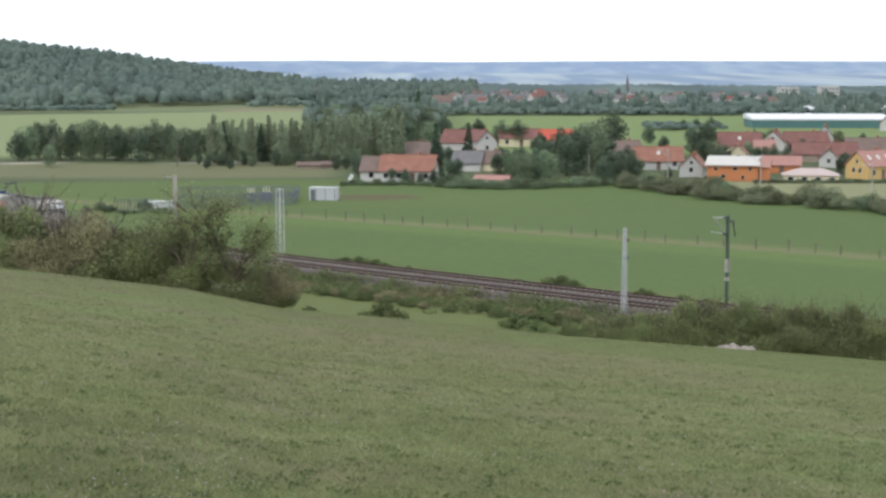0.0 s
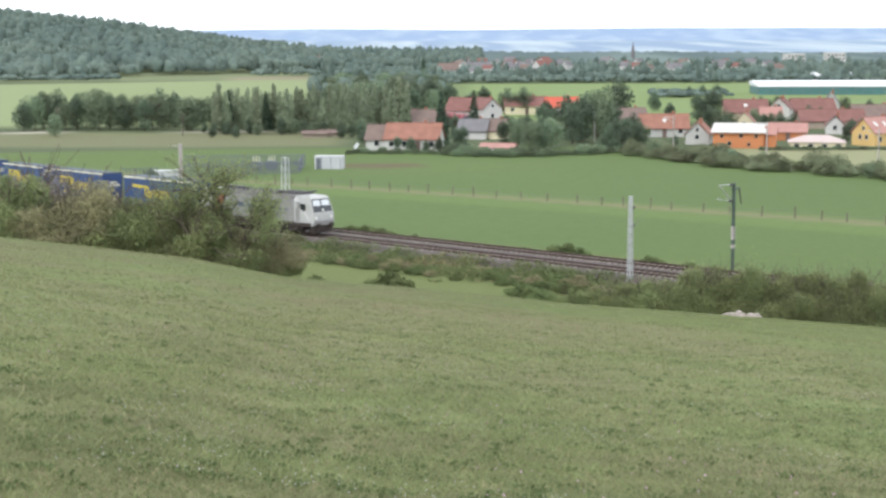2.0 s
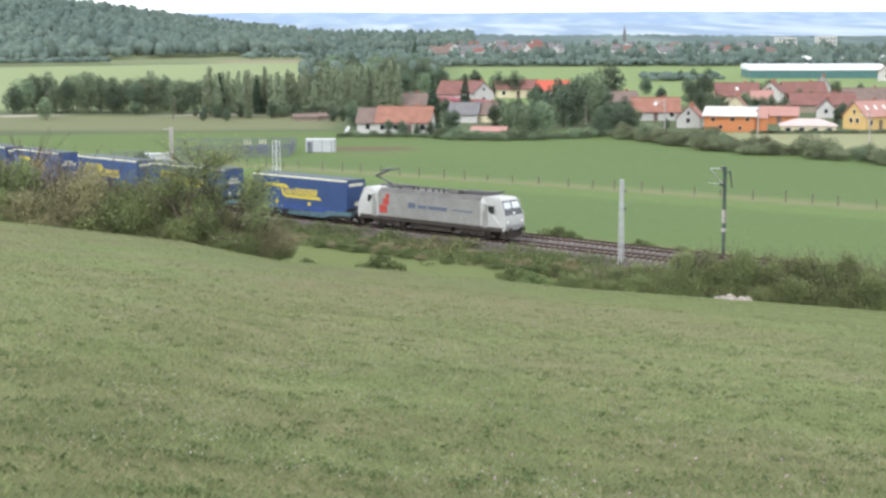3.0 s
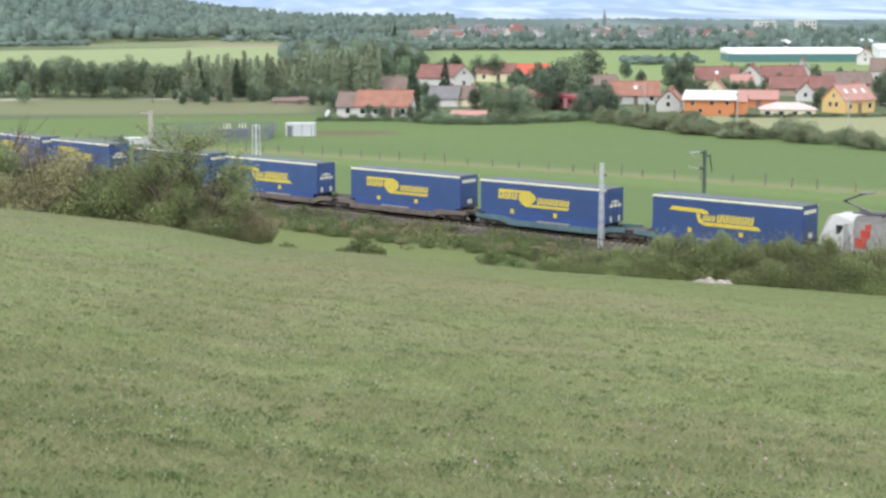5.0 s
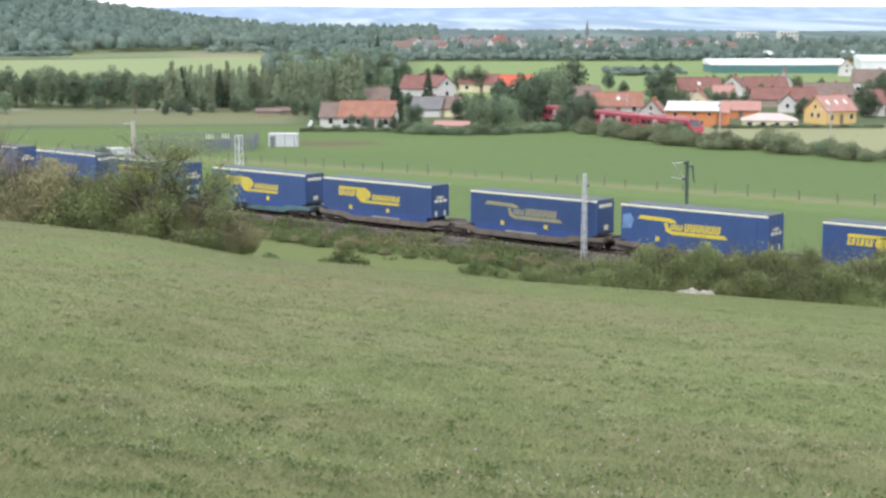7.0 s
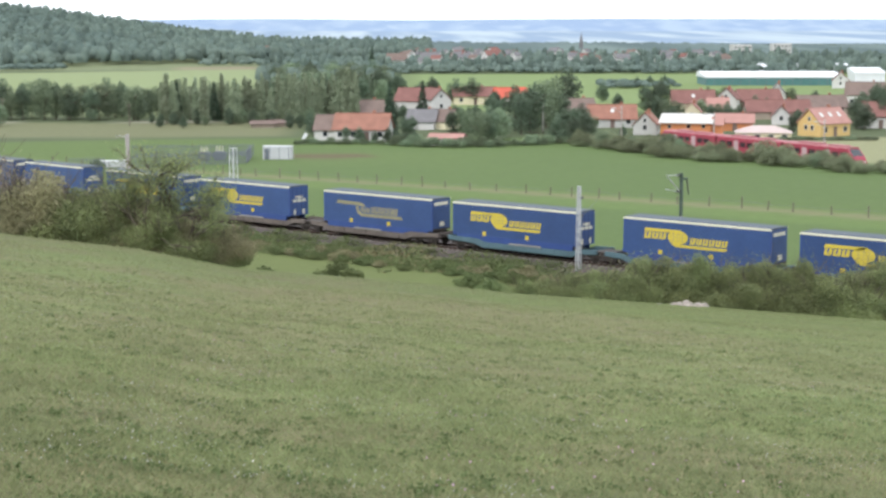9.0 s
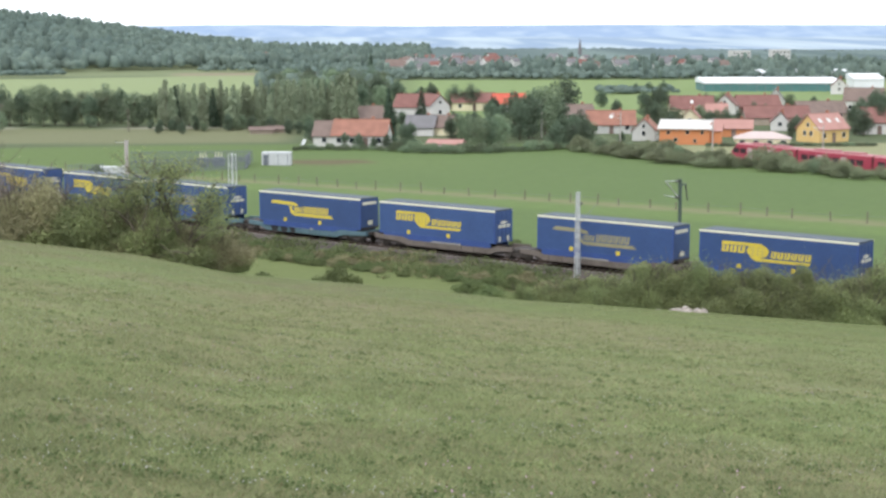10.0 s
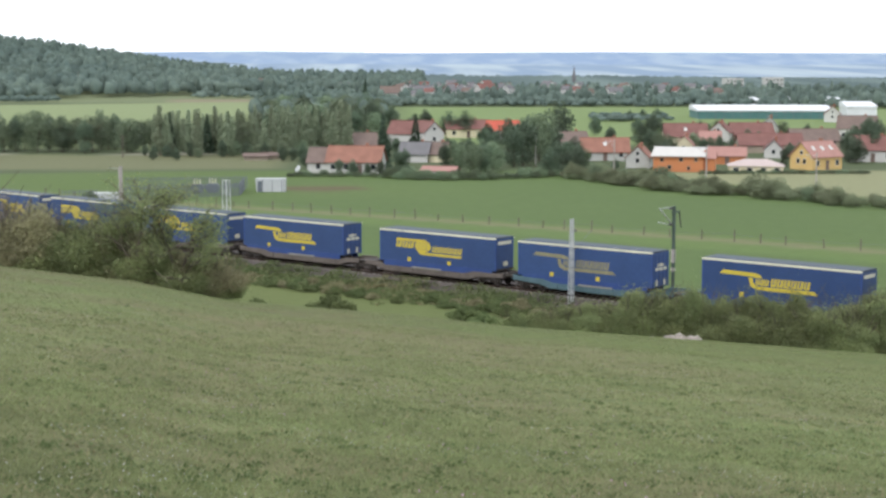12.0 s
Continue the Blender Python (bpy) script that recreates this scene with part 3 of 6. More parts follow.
for a, y, s in ((-0.136, 398, 0.98), (-0.1, 402, 0.98), (-0.113, 405, 0.9), (-0.0045, 350, 1.08), (0.0158, 402, 0.92), (-0.0275, 404, 0.8)):
    put(CON[int(abs(a) * 1000) % 2], a * y, y, 40, s, 1.05)


def tree(a, d, s, tall=1.0, kind=0):
    put(BROAD[kind % 4], a * d, d, 977 * a * d, s, tall)


def grove(a0, a1, d0, d1, count, s0, s1):
    """Trees scattered over a patch between two bearings and two distances."""
    for k in range(count):
        a = a0 + (a1 - a0) * (k + rng.uniform(0.2, 0.8)) / count
        d = rng.uniform(d0, d1)
        tree(a, d, rng.uniform(s0, s1), rng.uniform(0.9, 1.1), int(rng.choice([0, 2, 0, 2, 1])))


# trees between and behind the houses
tree(0.105, 420, 1.5, 1.0, 0)
tree(0.1275, 500, 0.73)
tree(0.137, 425, 0.67, 1.0, 2)
grove(0.050, 0.066, 330, 350, 4, 0.6, 0.85)
grove(0.070, 0.095, 350, 376, 5, 1.05, 1.3)
grove(0.096, 0.120, 326, 340, 4, 0.6, 0.75)
grove(0.032, 0.047, 340, 350, 3, 0.5, 0.7)
grove(0.034, 0.050, 375, 400, 4, 0.5, 0.62)
grove(0.056, 0.066, 390, 430, 3, 0.7, 0.85)
grove(0.085, 0.104, 380, 425, 4, 0.85, 1.05)
grove(0.108, 0.122, 345, 375, 5, 0.5, 0.75)
grove(0.003, 0.010, 328, 332, 2, 0.5, 0.58)
grove(-0.015, 0.050, 465, 490, 6, 0.75, 1.05)
grove(-0.004, 0.006, 385, 415, 2, 0.5, 0.65)
grove(0.138, 0.150, 346, 360, 2, 0.25, 0.34)
grove(0.160, 0.177, 372, 400, 5, 0.55, 0.72)
grove(0.152, 0.168, 430, 450, 3, 0.85, 1.0)
grove(0.186, 0.216, 388, 405, 5, 0.5, 0.62)
grove(0.190, 0.206, 470, 520, 3, 0.5, 0.65)
grove(0.220, 0.232, 395, 430, 2, 0.55, 0.75)
grove(0.244, 0.257, 345, 395, 3, 0.45, 0.58)
grove(0.286, 0.306, 350, 425, 8, 0.75, 1.05)
grove(0.225, 0.267, 450, 490, 3, 0.45, 0.58)
grove(-0.034, -0.0035, 327, 331, 4, 0.26, 0.42)
grove(-0.053, -0.044, 346, 352, 2, 0.4, 0.55)
grove(-0.070, -0.050, 372, 381, 3, 0.35, 0.5)
grove(-0.15, -0.125, 372, 382, 2, 0.33, 0.38)
tree(-0.244, 384, 0.55, 1.1, 1)

for a, sz in ((0.149, 0.5), (0.157, 0.55), (0.166, 0.6)):
    tree(a, 612, sz, 0.95, 0)
put(CON[1], -0.0154 * 930, 930, 10, 1.05, 1.0)
for a, d, sz in ((0.127, 314, 0.42), (0.146, 303, 0.36), (0.17, 292, 0.5), (0.176, 289, 0.4), (0.232, 267, 0.3), (0.262, 257, 0.32)):
    tree(a, d, sz, 0.9, 1)

# hedge along the branch line, and before the house gardens
HEDGE = [make_shrub(61 + k, 3.0, 5.0, 4200, 0.17, LEAF_GREY, "grey-green hedge shrub beside the branch line", name="hedge_shrub") for k in range(3)]
GARDEN = [make_shrub(71 + k, 3.0, 4.2, 2600, 0.2, LEAF_TREE, "dark green garden shrub by the field edge", name="garden_shrub") for k in range(2)]
for k in range(96):
    f = k / 95
    hx, hy = (34 + f * 2 * 19, 318 - f * 2 * 44) if f < 0.5 else (53 + (f - 0.5) * 2 * 42, 274 - (f - 0.5) * 2 * 74)
    j = rng.uniform(0, 11)
    put(HEDGE[k % 3], hx + 0.6 * j + rng.uniform(-1, 1), hy + 0.8 * j, rng.uniform(0, 360), rng.uniform(0.7, 1.2) * (1.5 if k in (17, 31, 33, 34, 52, 60) else 1.0), rng.uniform(0.8, 1.2))
for k in range(34):
    a = -0.062 + 0.0052 * k
    y = 325 - 10 * math.sin(max(0, a + 0.02) * 26) + rng.uniform(-2, 2)
    put(GARDEN[k % 2], a * y, y, rng.uniform(0, 360), rng.uniform(0.55, 0.95) * (0.7 if a < 0.0 else 1.05), rng.uniform(0.8, 1.1))
# bushes round the switch cabin
for a, d, sz, tall in ((-0.262, 243, 0.9, 0.9), (-0.255, 245, 1.1, 1.0), (-0.247, 250, 0.8, 0.7), (-0.222, 252, 0.55, 0.9), (-0.213, 254, 0.75, 0.95), (-0.207, 255, 0.6, 1.0), (-0.199, 250, 0.5, 0.6), (-0.192, 251, 0.55, 0.6), (-0.186, 257, 0.7, 1.35), (-0.178, 252, 0.6, 0.6), (-0.173, 253, 0.65, 0.7), (-0.168, 252, 0.5, 0.6)):
    put(GARDEN[int(d) % 2], a * d, d, 400 * a * d, sz, tall)
for k in range(24):
    a = 0.195 + 0.0045 * k
    put(GARDEN[k % 2], a * 331, 331 + rng.uniform(-0.5, 0.5), rng.uniform(0, 360), 0.5, 0.75)

# shrubs below the brow of the meadow
GREEN = [make_shrub(81 + k, 4.0, 5.2, 24000, 0.1, LEAF_NEAR, "tangled green shrub below the meadow's edge") for k in range(4)]
BROWN = [make_shrub(91 + k, 4.0, 5.0, 20000, 0.09, LEAF_BROWN, "browning hawthorn shrub with thin leaves", 0.0, "hawthorn_shrub") for k in range(3)]
PURPLE = [make_shrub(101, 5.0, 4.5, 17000, 0.08, LEAF_PURPLE, "bare purplish shrub with fine twigs", 0.0, "bare_shrub")]
SCRUB = [make_shrub(111 + k, 1.2, 2.6, 3200, 0.12, m, "low scrub beside the railway", name="scrub") for k, m in enumerate((LEAF_SCRUB, LEAF_BROWN, LEAF_SCRUB))]
for k in range(46):
    a = -0.335 + 0.0037 * k + rng.uniform(-0.002, 0.002)
    r = rng.uniform(106.5, 113)
    s = rng.uniform(1.3, 1.65) * (1.0 if a < -0.2 else 0.82)
    kind = BROWN if rng.uniform() < (0.6 if a < -0.2 else 0.4) else GREEN
    put(kind[k % 3], a * r, r, rng.uniform(0, 360), s, rng.uniform(0.95, 1.25), 0.2)
for a, r, s in ((-0.237, 113, 1.2), (-0.246, 114, 1.15), (-0.228, 114, 1.1), (-0.219, 113, 1.0), (-0.26, 111, 1.25), (-0.268, 112, 1.2), (-0.277, 112, 1.1), (-0.253, 112, 1.2)):
    put(PURPLE[0], a * r, r, rng.uniform(0, 360), s * 1.25, 1.29, 0.2)
for a, r, s, tall, kind in ((-0.172, 107.5, 0.95, 1.0, 5), (-0.165, 107, 1.0, 1.05, 4), (-0.157, 107.5, 1.0, 0.95, 5), (-0.148, 107, 0.95, 0.85, 6), (-0.141, 106.6, 0.9, 0.85, 0), (-0.134, 107.2, 0.95, 0.85, 4), (-0.127, 106.5, 0.9, 0.85, 1), (-0.12, 107, 0.95, 0.9, 2), (-0.112, 106.5, 0.85, 0.9, 5), (-0.107, 106.5, 0.62, 0.85, 3)):
    put((GREEN + BROWN)[kind], a * r, r, rng.uniform(0, 360), s * 1.12, tall * 1.22, 0.2)


def make_hawthorn(seed, h, width, leaves, mat, label):
    """Open crooked tree: dark limbs that fork four times, thin leaves about the twigs."""
    rng = np.random.default_rng(seed)
    plant = thing("hawthorn_tree", label, "tree")
    trunk, twigs = Shape(), []

    def grow(base, way, length, r, depth):
        mid = base + way * length * 0.5 + Vector(rng.normal(size=3)) * length * 0.06
        tip = base + way * length
        trunk.rod(base, mid, r, r * 0.85, 5)
        trunk.rod(mid, tip, r * 0.85, r * 0.68, 5)
        if depth < 3:
            twigs.extend(base.lerp(tip, f) for f in rng.uniform(0.2, 1.0, 4))
        if depth:
            for _ in range(3 if depth > 1 else 4):
                side = Vector(rng.normal(size=3)) * (0.62 * width / h + 0.12)
                side.z *= 0.55
                grow(tip if rng.uniform() < 0.6 else mid, (way * 0.8 + side * 1.15).normalized(), length * rng.uniform(0.55, 0.8), r * 0.58, depth - 1)
    for k in range(2):
        grow(Vector((0.25 * k, 0.1 * k, -0.4)), Vector((rng.uniform(-0.08, 0.08), rng.uniform(-0.08, 0.08), 1)).normalized(), h * (0.38 - 0.08 * k), 0.15 - 0.04 * k, 4)
    part("trunk", trunk, BARK, plant)
    c = np.array([tuple(p) for p in twigs])
    pts = c[rng.integers(len(c), size=leaves)] + rng.normal(size=(leaves, 3)) * 0.3
    part("crown", quads_mesh("crown", leaf_quads(rng, pts, 0.1), [mat]), mat, plant)
    return plant


AIRY = [make_hawthorn(141 + k, h, w, n, m, "thin-leaved hawthorn tree with dark visible branches") for k, (h, w, n, m) in enumerate(((7.0, 5.0, 6500, LEAF_NEAR), (7.2, 1.7, 6500, LEAF_NEAR), (5.6, 4.6, 7000, LEAF_BROWN)))]
for k, a, r, s in ((0, -0.158, 105.8, 1.25), (1, -0.134, 105.9, 1.25), (2, -0.166, 107.5, 1.15), (1, -0.158, 107, 1.0), (2, -0.205, 109, 1.15), (2, -0.232, 111, 1.2), (2, -0.187, 108, 1.0), (2, -0.25, 111, 1.15), (2, -0.218, 110, 1.1)):
    put(AIRY[k], a * r, r, 70 * k + 900 * a, s, 1.0, 0.2)
for k in range(13):
    a = -0.3 + 0.0105 * k
    put(PURPLE[0], a * 110.5, 110.5, 77 * k, 1.12 + 0.1 * (k % 2), 1.15 if k % 3 else 1.24, 0.2)
for k in range(110):
    a = 0.079 + 0.0037 * k + rng.uniform(-0.002, 0.002)
    r = rng.uniform(107, 113)
    s = min(1.0, 0.42 + (a - 0.079) * 7) * rng.uniform(1.0, 1.3)
    put(GREEN[k % 4] if rng.uniform() < 0.97 else BROWN[k % 3], a * r, r, rng.uniform(0, 360), s, rng.uniform(0.95, 1.2), 0.2)
for a, r, s, tall in ((0.1865, 110, 0.62, 2.0), (0.1925, 110, 0.5, 1.9), (0.253, 110, 0.6, 2.1), (0.238, 110, 0.6, 1.8)):
    put(GREEN[1], a * r, r, 30, s * 1.2, tall * 1.15)
RAIL_DIR = Vector((0.75227, -0.65886, 0))
RAIL_SIDE = Vector((-0.65886, -0.75227, 0))
RAIL_MID = Vector((15.81, 138.55, 0))
for k in range(270):
    s, off = rng.uniform(-58, 26), 6.6 + 16 * rng.uniform(0, 1) ** 1.15
    p = RAIL_MID + RAIL_DIR * s + RAIL_SIDE * off
    if p.length > RIM + 8 and (off < 11.5 or (s > 6 and off < 17)):
        put(SCRUB[k % 3], p.x, p.y, rng.uniform(0, 360), rng.uniform(0.4, 0.95), rng.uniform(0.7, 1.2))
for s, size in ((-12.2, 1.35), (-11, 1.0), (-3, 0.8), (-1.5, 0.7), (2, 0.75), (4, 0.6), (-37, 1.0), (-39, 1.1), (-41, 1.0), (-34.5, 0.9), (-32, 0.7), (-20, 0.5), (-17, 0.6), (8, 0.7), (11, 0.8), (14, 0.7), (-26, 0.5)):
    p = RAIL_MID + RAIL_DIR * s - RAIL_SIDE * rng.uniform(6.0, 7.2)
    put(SCRUB[0], p.x, p.y, rng.uniform(0, 360), size, 1.0)
# tall weeds along the railway, too many to count
n = 110000
s_ = rng.uniform(-60, 27, n)
o_ = 4.3 + (8.5 + 6 * ramp(0, 14, s_) + 2.0 * np.sin(s_ * 0.4)) * rng.uniform(0, 1, n) ** 1.1
bend_ = 0.0019 * np.maximum(-35.0 - s_, 0) ** 2
wx = RAIL_MID.x + RAIL_DIR.x * s_ + RAIL_SIDE.x * (o_ - bend_)
wy = RAIL_MID.y + RAIL_DIR.y * s_ + RAIL_SIDE.y * (o_ - bend_)
tall = np.clip(0.5 + 0.4 * bumps(wx, wy, 1.6) + 0.25 * bumps(wx, wy, 0.6, 2.0), 0.06, 1.4)
inner = (o_ - 4.3) / (8.5 + 6 * ramp(0, 14, s_) + 2.0 * np.sin(s_ * 0.4))
tall *= np.clip(1.25 - inner, 0.15, 1)
keep = (inner < 0.72 + 0.28 * bumps(wx, wy, 1.3, 8.0)) & (np.hypot(wx, wy) > RIM + 9) & (rng.uniform(0, 1, n) < tall + 0.25)
bank = np.interp(o_, [4.2, 5.6, 7.4], [0.72, -0.2, -1.7])[keep]
wx, wy, tall = wx[keep], wy[keep], tall[keep]
pts = np.stack([wx, wy, np.maximum(land(wx, wy), bank) + tall * rng.uniform(0, 1, len(wx))], -1)
pick = (bumps(wx, wy, 4.0, 5.0) + rng.normal(0, 0.5, len(wx)) > 0.55).astype(int)
tagged(new("railway_weeds", quads_mesh("railway_weeds", leaf_quads(rng, pts, 0.17), [LEAF_SCRUB, DRY_GRASS], pick)), "tall weeds and dry grass beside the railway", "weeds", kind="stuff")
for a, r, s in ((-0.039, 129, 1.9), (-0.033, 129.5, 1.3), (0.045, 127, 1.3), (0.058, 124, 1.2), (-0.085, 131, 1.3)):
    put(SCRUB[0], a * r, r, 20, s)


# ---- meadow grass, tufts and flowers ----
def blades(rng, xs, ys, height, width):
    n = len(xs)
    z = land(xs, ys)
    base = np.stack([xs, ys, z], -1)
    a = rng.uniform(0, 6.283, n)
    side = np.stack([np.cos(a), np.sin(a), np.zeros(n)], -1) * width[:, None]
    lean = rng.normal(size=(n, 3)) * 1.1
    lean[:, 2] = 0
    tip = base + np.stack([np.zeros(n), np.zeros(n), height], -1) + lean * height[:, None]
    return np.stack([base - side * 0.5, base + side * 0.5, tip + side * 0.15, tip - side * 0.15], 1)


def meadow(name, count, r0, r1, h, w, label, mat_dry=0.16):
    rng = np.random.default_rng(count)
    r = r0 * (r1 / r0) ** rng.uniform(0, 1, count)
    a = rng.uniform(-0.33, 0.33, count)
    xs, ys = r * np.sin(a), r * np.cos(a)
    patch = bumps(xs, ys, 1.1, 4.0) + 0.7 * bumps(xs, ys, 0.33, 2.0) + 0.6 * bumps(xs, ys, 4.5, 1.0)
    keep = (rng.uniform(-3.0, 1.6, count) < patch) & (rng.uniform(0, 1, count) < 1.05 - 0.5 * ramp(22, r1, r))
    xs, ys, r, patch = xs[keep], ys[keep], r[keep], patch[keep]
    n = len(xs)
    quads = blades(rng, xs, ys, h * rng.uniform(0.35, 1.2, n) * (1 + 0.25 * patch), w * (r / r0) ** 0.6 * rng.uniform(0.6, 1.5, n))
    dry = (rng.uniform(0, 1, n) < mat_dry * (1.4 - patch)).astype(int)
    tagged(new(name, quads_mesh(name, quads, [GRASS, DRY_GRASS], dry)), label, "grass", kind="stuff")


meadow("meadow_grass", 500000, 6.5, 106.0, 0.04, 0.0065, "short tufted meadow grass with dry stalks", 0.07)


def flowers(name, count, mat, size, label, seed, clump):
    rng = np.random.default_rng(seed)
    r = 10 * (60 / 10) ** rng.uniform(0, 1, count * 4) ** 0.8
    a = rng.uniform(-0.33, 0.33, count * 4)
    xs, ys = r * np.sin(a), r * np.cos(a)
    keep = np.flatnonzero(bumps(xs, ys, clump, seed) + 0.5 * bumps(xs, ys, clump * 0.3, seed) > 0.25)[:count]
    xs, ys = xs[keep], ys[keep]
    n = len(xs)
    c = np.stack([xs, ys, land(xs, ys) + rng.uniform(0.02, 0.06, n)], -1)
    c = np.repeat(c, 3, 0)
    quads = leaf_quads(rng, c, size)
    tagged(new(name, quads_mesh(name, quads, [mat])), label, "flowers", kind="stuff")


flowers("white_flowers", 3200, FLOWER_WHITE, 0.012, "small pale clover flowers scattered in the grass", 5, 1.7)
flowers("pink_flowers", 380, FLOWER_PINK, 0.019, "small pink clover flowers scattered in the grass", 8, 2.1)

# darker weed tufts in the meadow
rng = np.random.default_rng(55)
n = 1100
tr = 7 * (60 / 7) ** rng.uniform(0, 1, n)
ta = rng.uniform(-0.33, 0.33, n)
tx, ty = np.repeat(tr * np.sin(ta), 24), np.repeat(tr * np.cos(ta), 24)
spread = np.repeat(rng.uniform(0.03, 0.1, n), 24)
tx, ty = tx + rng.normal(0, 1, len(tx)) * spread, ty + rng.normal(0, 1, len(ty)) * spread
pts = np.stack([tx, ty, land(tx, ty) + rng.uniform(0.01, 0.05, len(tx))], -1)
tagged(new("weed_tufts", quads_mesh("weed_tufts", leaf_quads(rng, pts, 0.028), [WEED])), "dark green weed tufts dotted over the meadow", "weeds", kind="stuff")


# ---- railway ----
HEADING = -41.213
RAIL_TOP_Z = 1.0


def on_track(s, side=0.0, up=0.0):
    """Pose s metres along the main line, side metres towards the hill, up metres over the rail head."""
    bend, slope = track_bend(s)
    p = RAIL_MID + RAIL_DIR * s + RAIL_SIDE * (side - bend)
    return pose(p.x, p.y, RAIL_TOP_Z + up - track_fall(s), 0, 0, HEADING + math.degrees(math.atan(slope)))


def track_bend(s):
    """How far the line has bent away from the hill at s, and its slope there: straight, a gentle curve, straight again."""
    c, s0, s1 = 0.0019, -35.0, -120.0
    k = min(max(s0 - s, 0), s0 - s1)
    return c * k * k + 2 * c * k * max(s1 - s, 0), -2 * c * k


# darker brown than the ballast, for a strip along each track
DARK_STONES = material("dark_brown_stones", (0.075, 0.05, 0.04), 0.95, vary=0.35, scale=1.5, fine=10, bump=0.03, spec=0.05)


TRACK_GAP = 2.1


def track_fall(s):
    """How far the line has dropped at s on its way to the plain."""
    k = min(max(-38.0 - s, 0), 60.0)
    return 0.0002 * k * k + 0.024 * max(-98.0 - s, 0) * math.exp(min(s + 98.0, 0) / 60.0)


def along(outline):
    """An outline of (across, up) points drawn out along the bending line."""
    rows = [-330.0] + [-130.0 + 5 * i for i in range(22)] + [140.0]
    n = len(outline)
    verts = [(s, track_bend(s)[0] + y, z - track_fall(s)) for s in rows for y, z in outline]
    faces = [(i * n + j, i * n + (j + 1) % n, (i + 1) * n + (j + 1) % n, (i + 1) * n + j) for i in range(len(rows) - 1) for j in range(n)]
    return Shape().add(verts, faces + [tuple(range(n))[::-1], tuple(range(len(verts) - n, len(verts)))])


def build_track():
    """Double track on one ballast bed; local y points away from the hill."""
    track = thing("railway_track", "double railway track with rusty rails on grey-brown ballast", "railway track", on_track(0), kind="structure")
    bed = Shape()
    rng = np.random.default_rng(3)
    profile = [(-7.4, -2.6), (-5.6, -1.15), (-4.2, -0.26), (-3.0, -0.2), (-1.2, -0.2), (0.0, -0.27), (1.2, -0.2), (3.0, -0.2), (4.2, -0.26), (5.6, -1.15), (7.4, -2.6)]
    rows = np.arange(-330, 141, 2.0)
    verts = [(s, track_bend(s)[0] + y + (rng.uniform(-0.2, 0.2) if abs(y) > 4 else 0), z - track_fall(s) + rng.uniform(-0.02, 0.02)) for s in rows for y, z in profile]
    k = len(profile)
    bed.add(verts, [(i * k + j, i * k + j + 1, (i + 1) * k + j + 1, (i + 1) * k + j) for i in range(len(rows) - 1) for j in range(k - 1)])
    part("ballast_bed", bed, BALLAST, track, smooth=True)
    rail = [(-0.07, -0.17), (0.07, -0.17), (0.02, -0.13), (0.02, -0.05), (0.036, -0.04), (0.036, 0), (-0.036, 0), (-0.036, -0.04), (-0.02, -0.05), (-0.02, -0.13)]
    tie = Shape().prism([(-0.14, -0.36), (0.14, -0.36), (0.10, -0.15), (-0.10, -0.15)], -1.3, 1.3, "y").mesh("sleeper", SLEEPER)
    for mid in (-TRACK_GAP, TRACK_GAP):
        part("dark_strip", along([(mid - 0.92, -0.32), (mid + 0.92, -0.32), (mid + 0.92, -0.165), (mid - 0.92, -0.165)]), DARK_STONES, track, "dark brown stones between the rails")
        for y in (mid - 0.755, mid + 0.755):
            r = part("rail", along([(a + y, b) for a, b in rail]), RUST, track)
            part("rail_head", along([(y - 0.028, 0.001), (y + 0.028, 0.001), (y + 0.028, 0.004), (y - 0.028, 0.004)]), RAIL_TOP, r, "worn running surface")
        for i in range(140):
            ob = part("sleeper", tie, SLEEPER, track)
            at = -52 + 0.62 * i
            bend, slope = track_bend(at)
            ob.matrix_basis = pose(at, bend + mid + rng.uniform(-0.02, 0.02), -track_fall(at), 0, 0, math.degrees(math.atan(slope)))


build_track()


def lattice_mast(s, side, height, width, label):
    """Four angle-iron legs with zigzag bracing on a concrete foot."""
    m = on_track(s, side)
    base = -0.75
    mast = thing("catenary_mast", label, "mast", m)
    part("footing", Shape().box(-0.45, 0.45, -0.45, 0.45, base - 0.4, base + 0.06), CONCRETE, mast, "concrete footing", bevel=0.04)
    top = width * (0.55 if width < 0.5 else 0.85)
    for sx in (-1, 1):
        for sy in (-1, 1):
            part("leg", Shape().rod((sx * width / 2, sy * width / 2, base), (sx * top / 2, sy * top / 2, height), 0.045, 0.04, 4), GALVANISED, mast)
    def brace(p, q):
        part("brace", Shape().rod(p, q, 0.02, 0.02, 4), GALVANISED, mast)
    n = 9
    for k in range(n):
        z0, z1 = base + (height - base) * k / n, base + (height - base) * (k + 1) / n
        w0, w1 = (width + (top - width) * q / n for q in (k, k + 1))
        flip = 1 if k % 2 else -1
        for sgn in (-1, 1):
            brace((flip * w0 / 2, sgn * w0 / 2, z0), (-flip * w1 / 2, sgn * w1 / 2, z1))
            brace((sgn * w0 / 2, flip * w0 / 2, z0), (sgn * w1 / 2, -flip * w1 / 2, z1))
    part("cap", Shape().box(-top / 2 - 0.04, top / 2 + 0.04, -top / 2 - 0.04, top / 2 + 0.04, height, height + 0.05), GALVANISED, mast)
    return mast


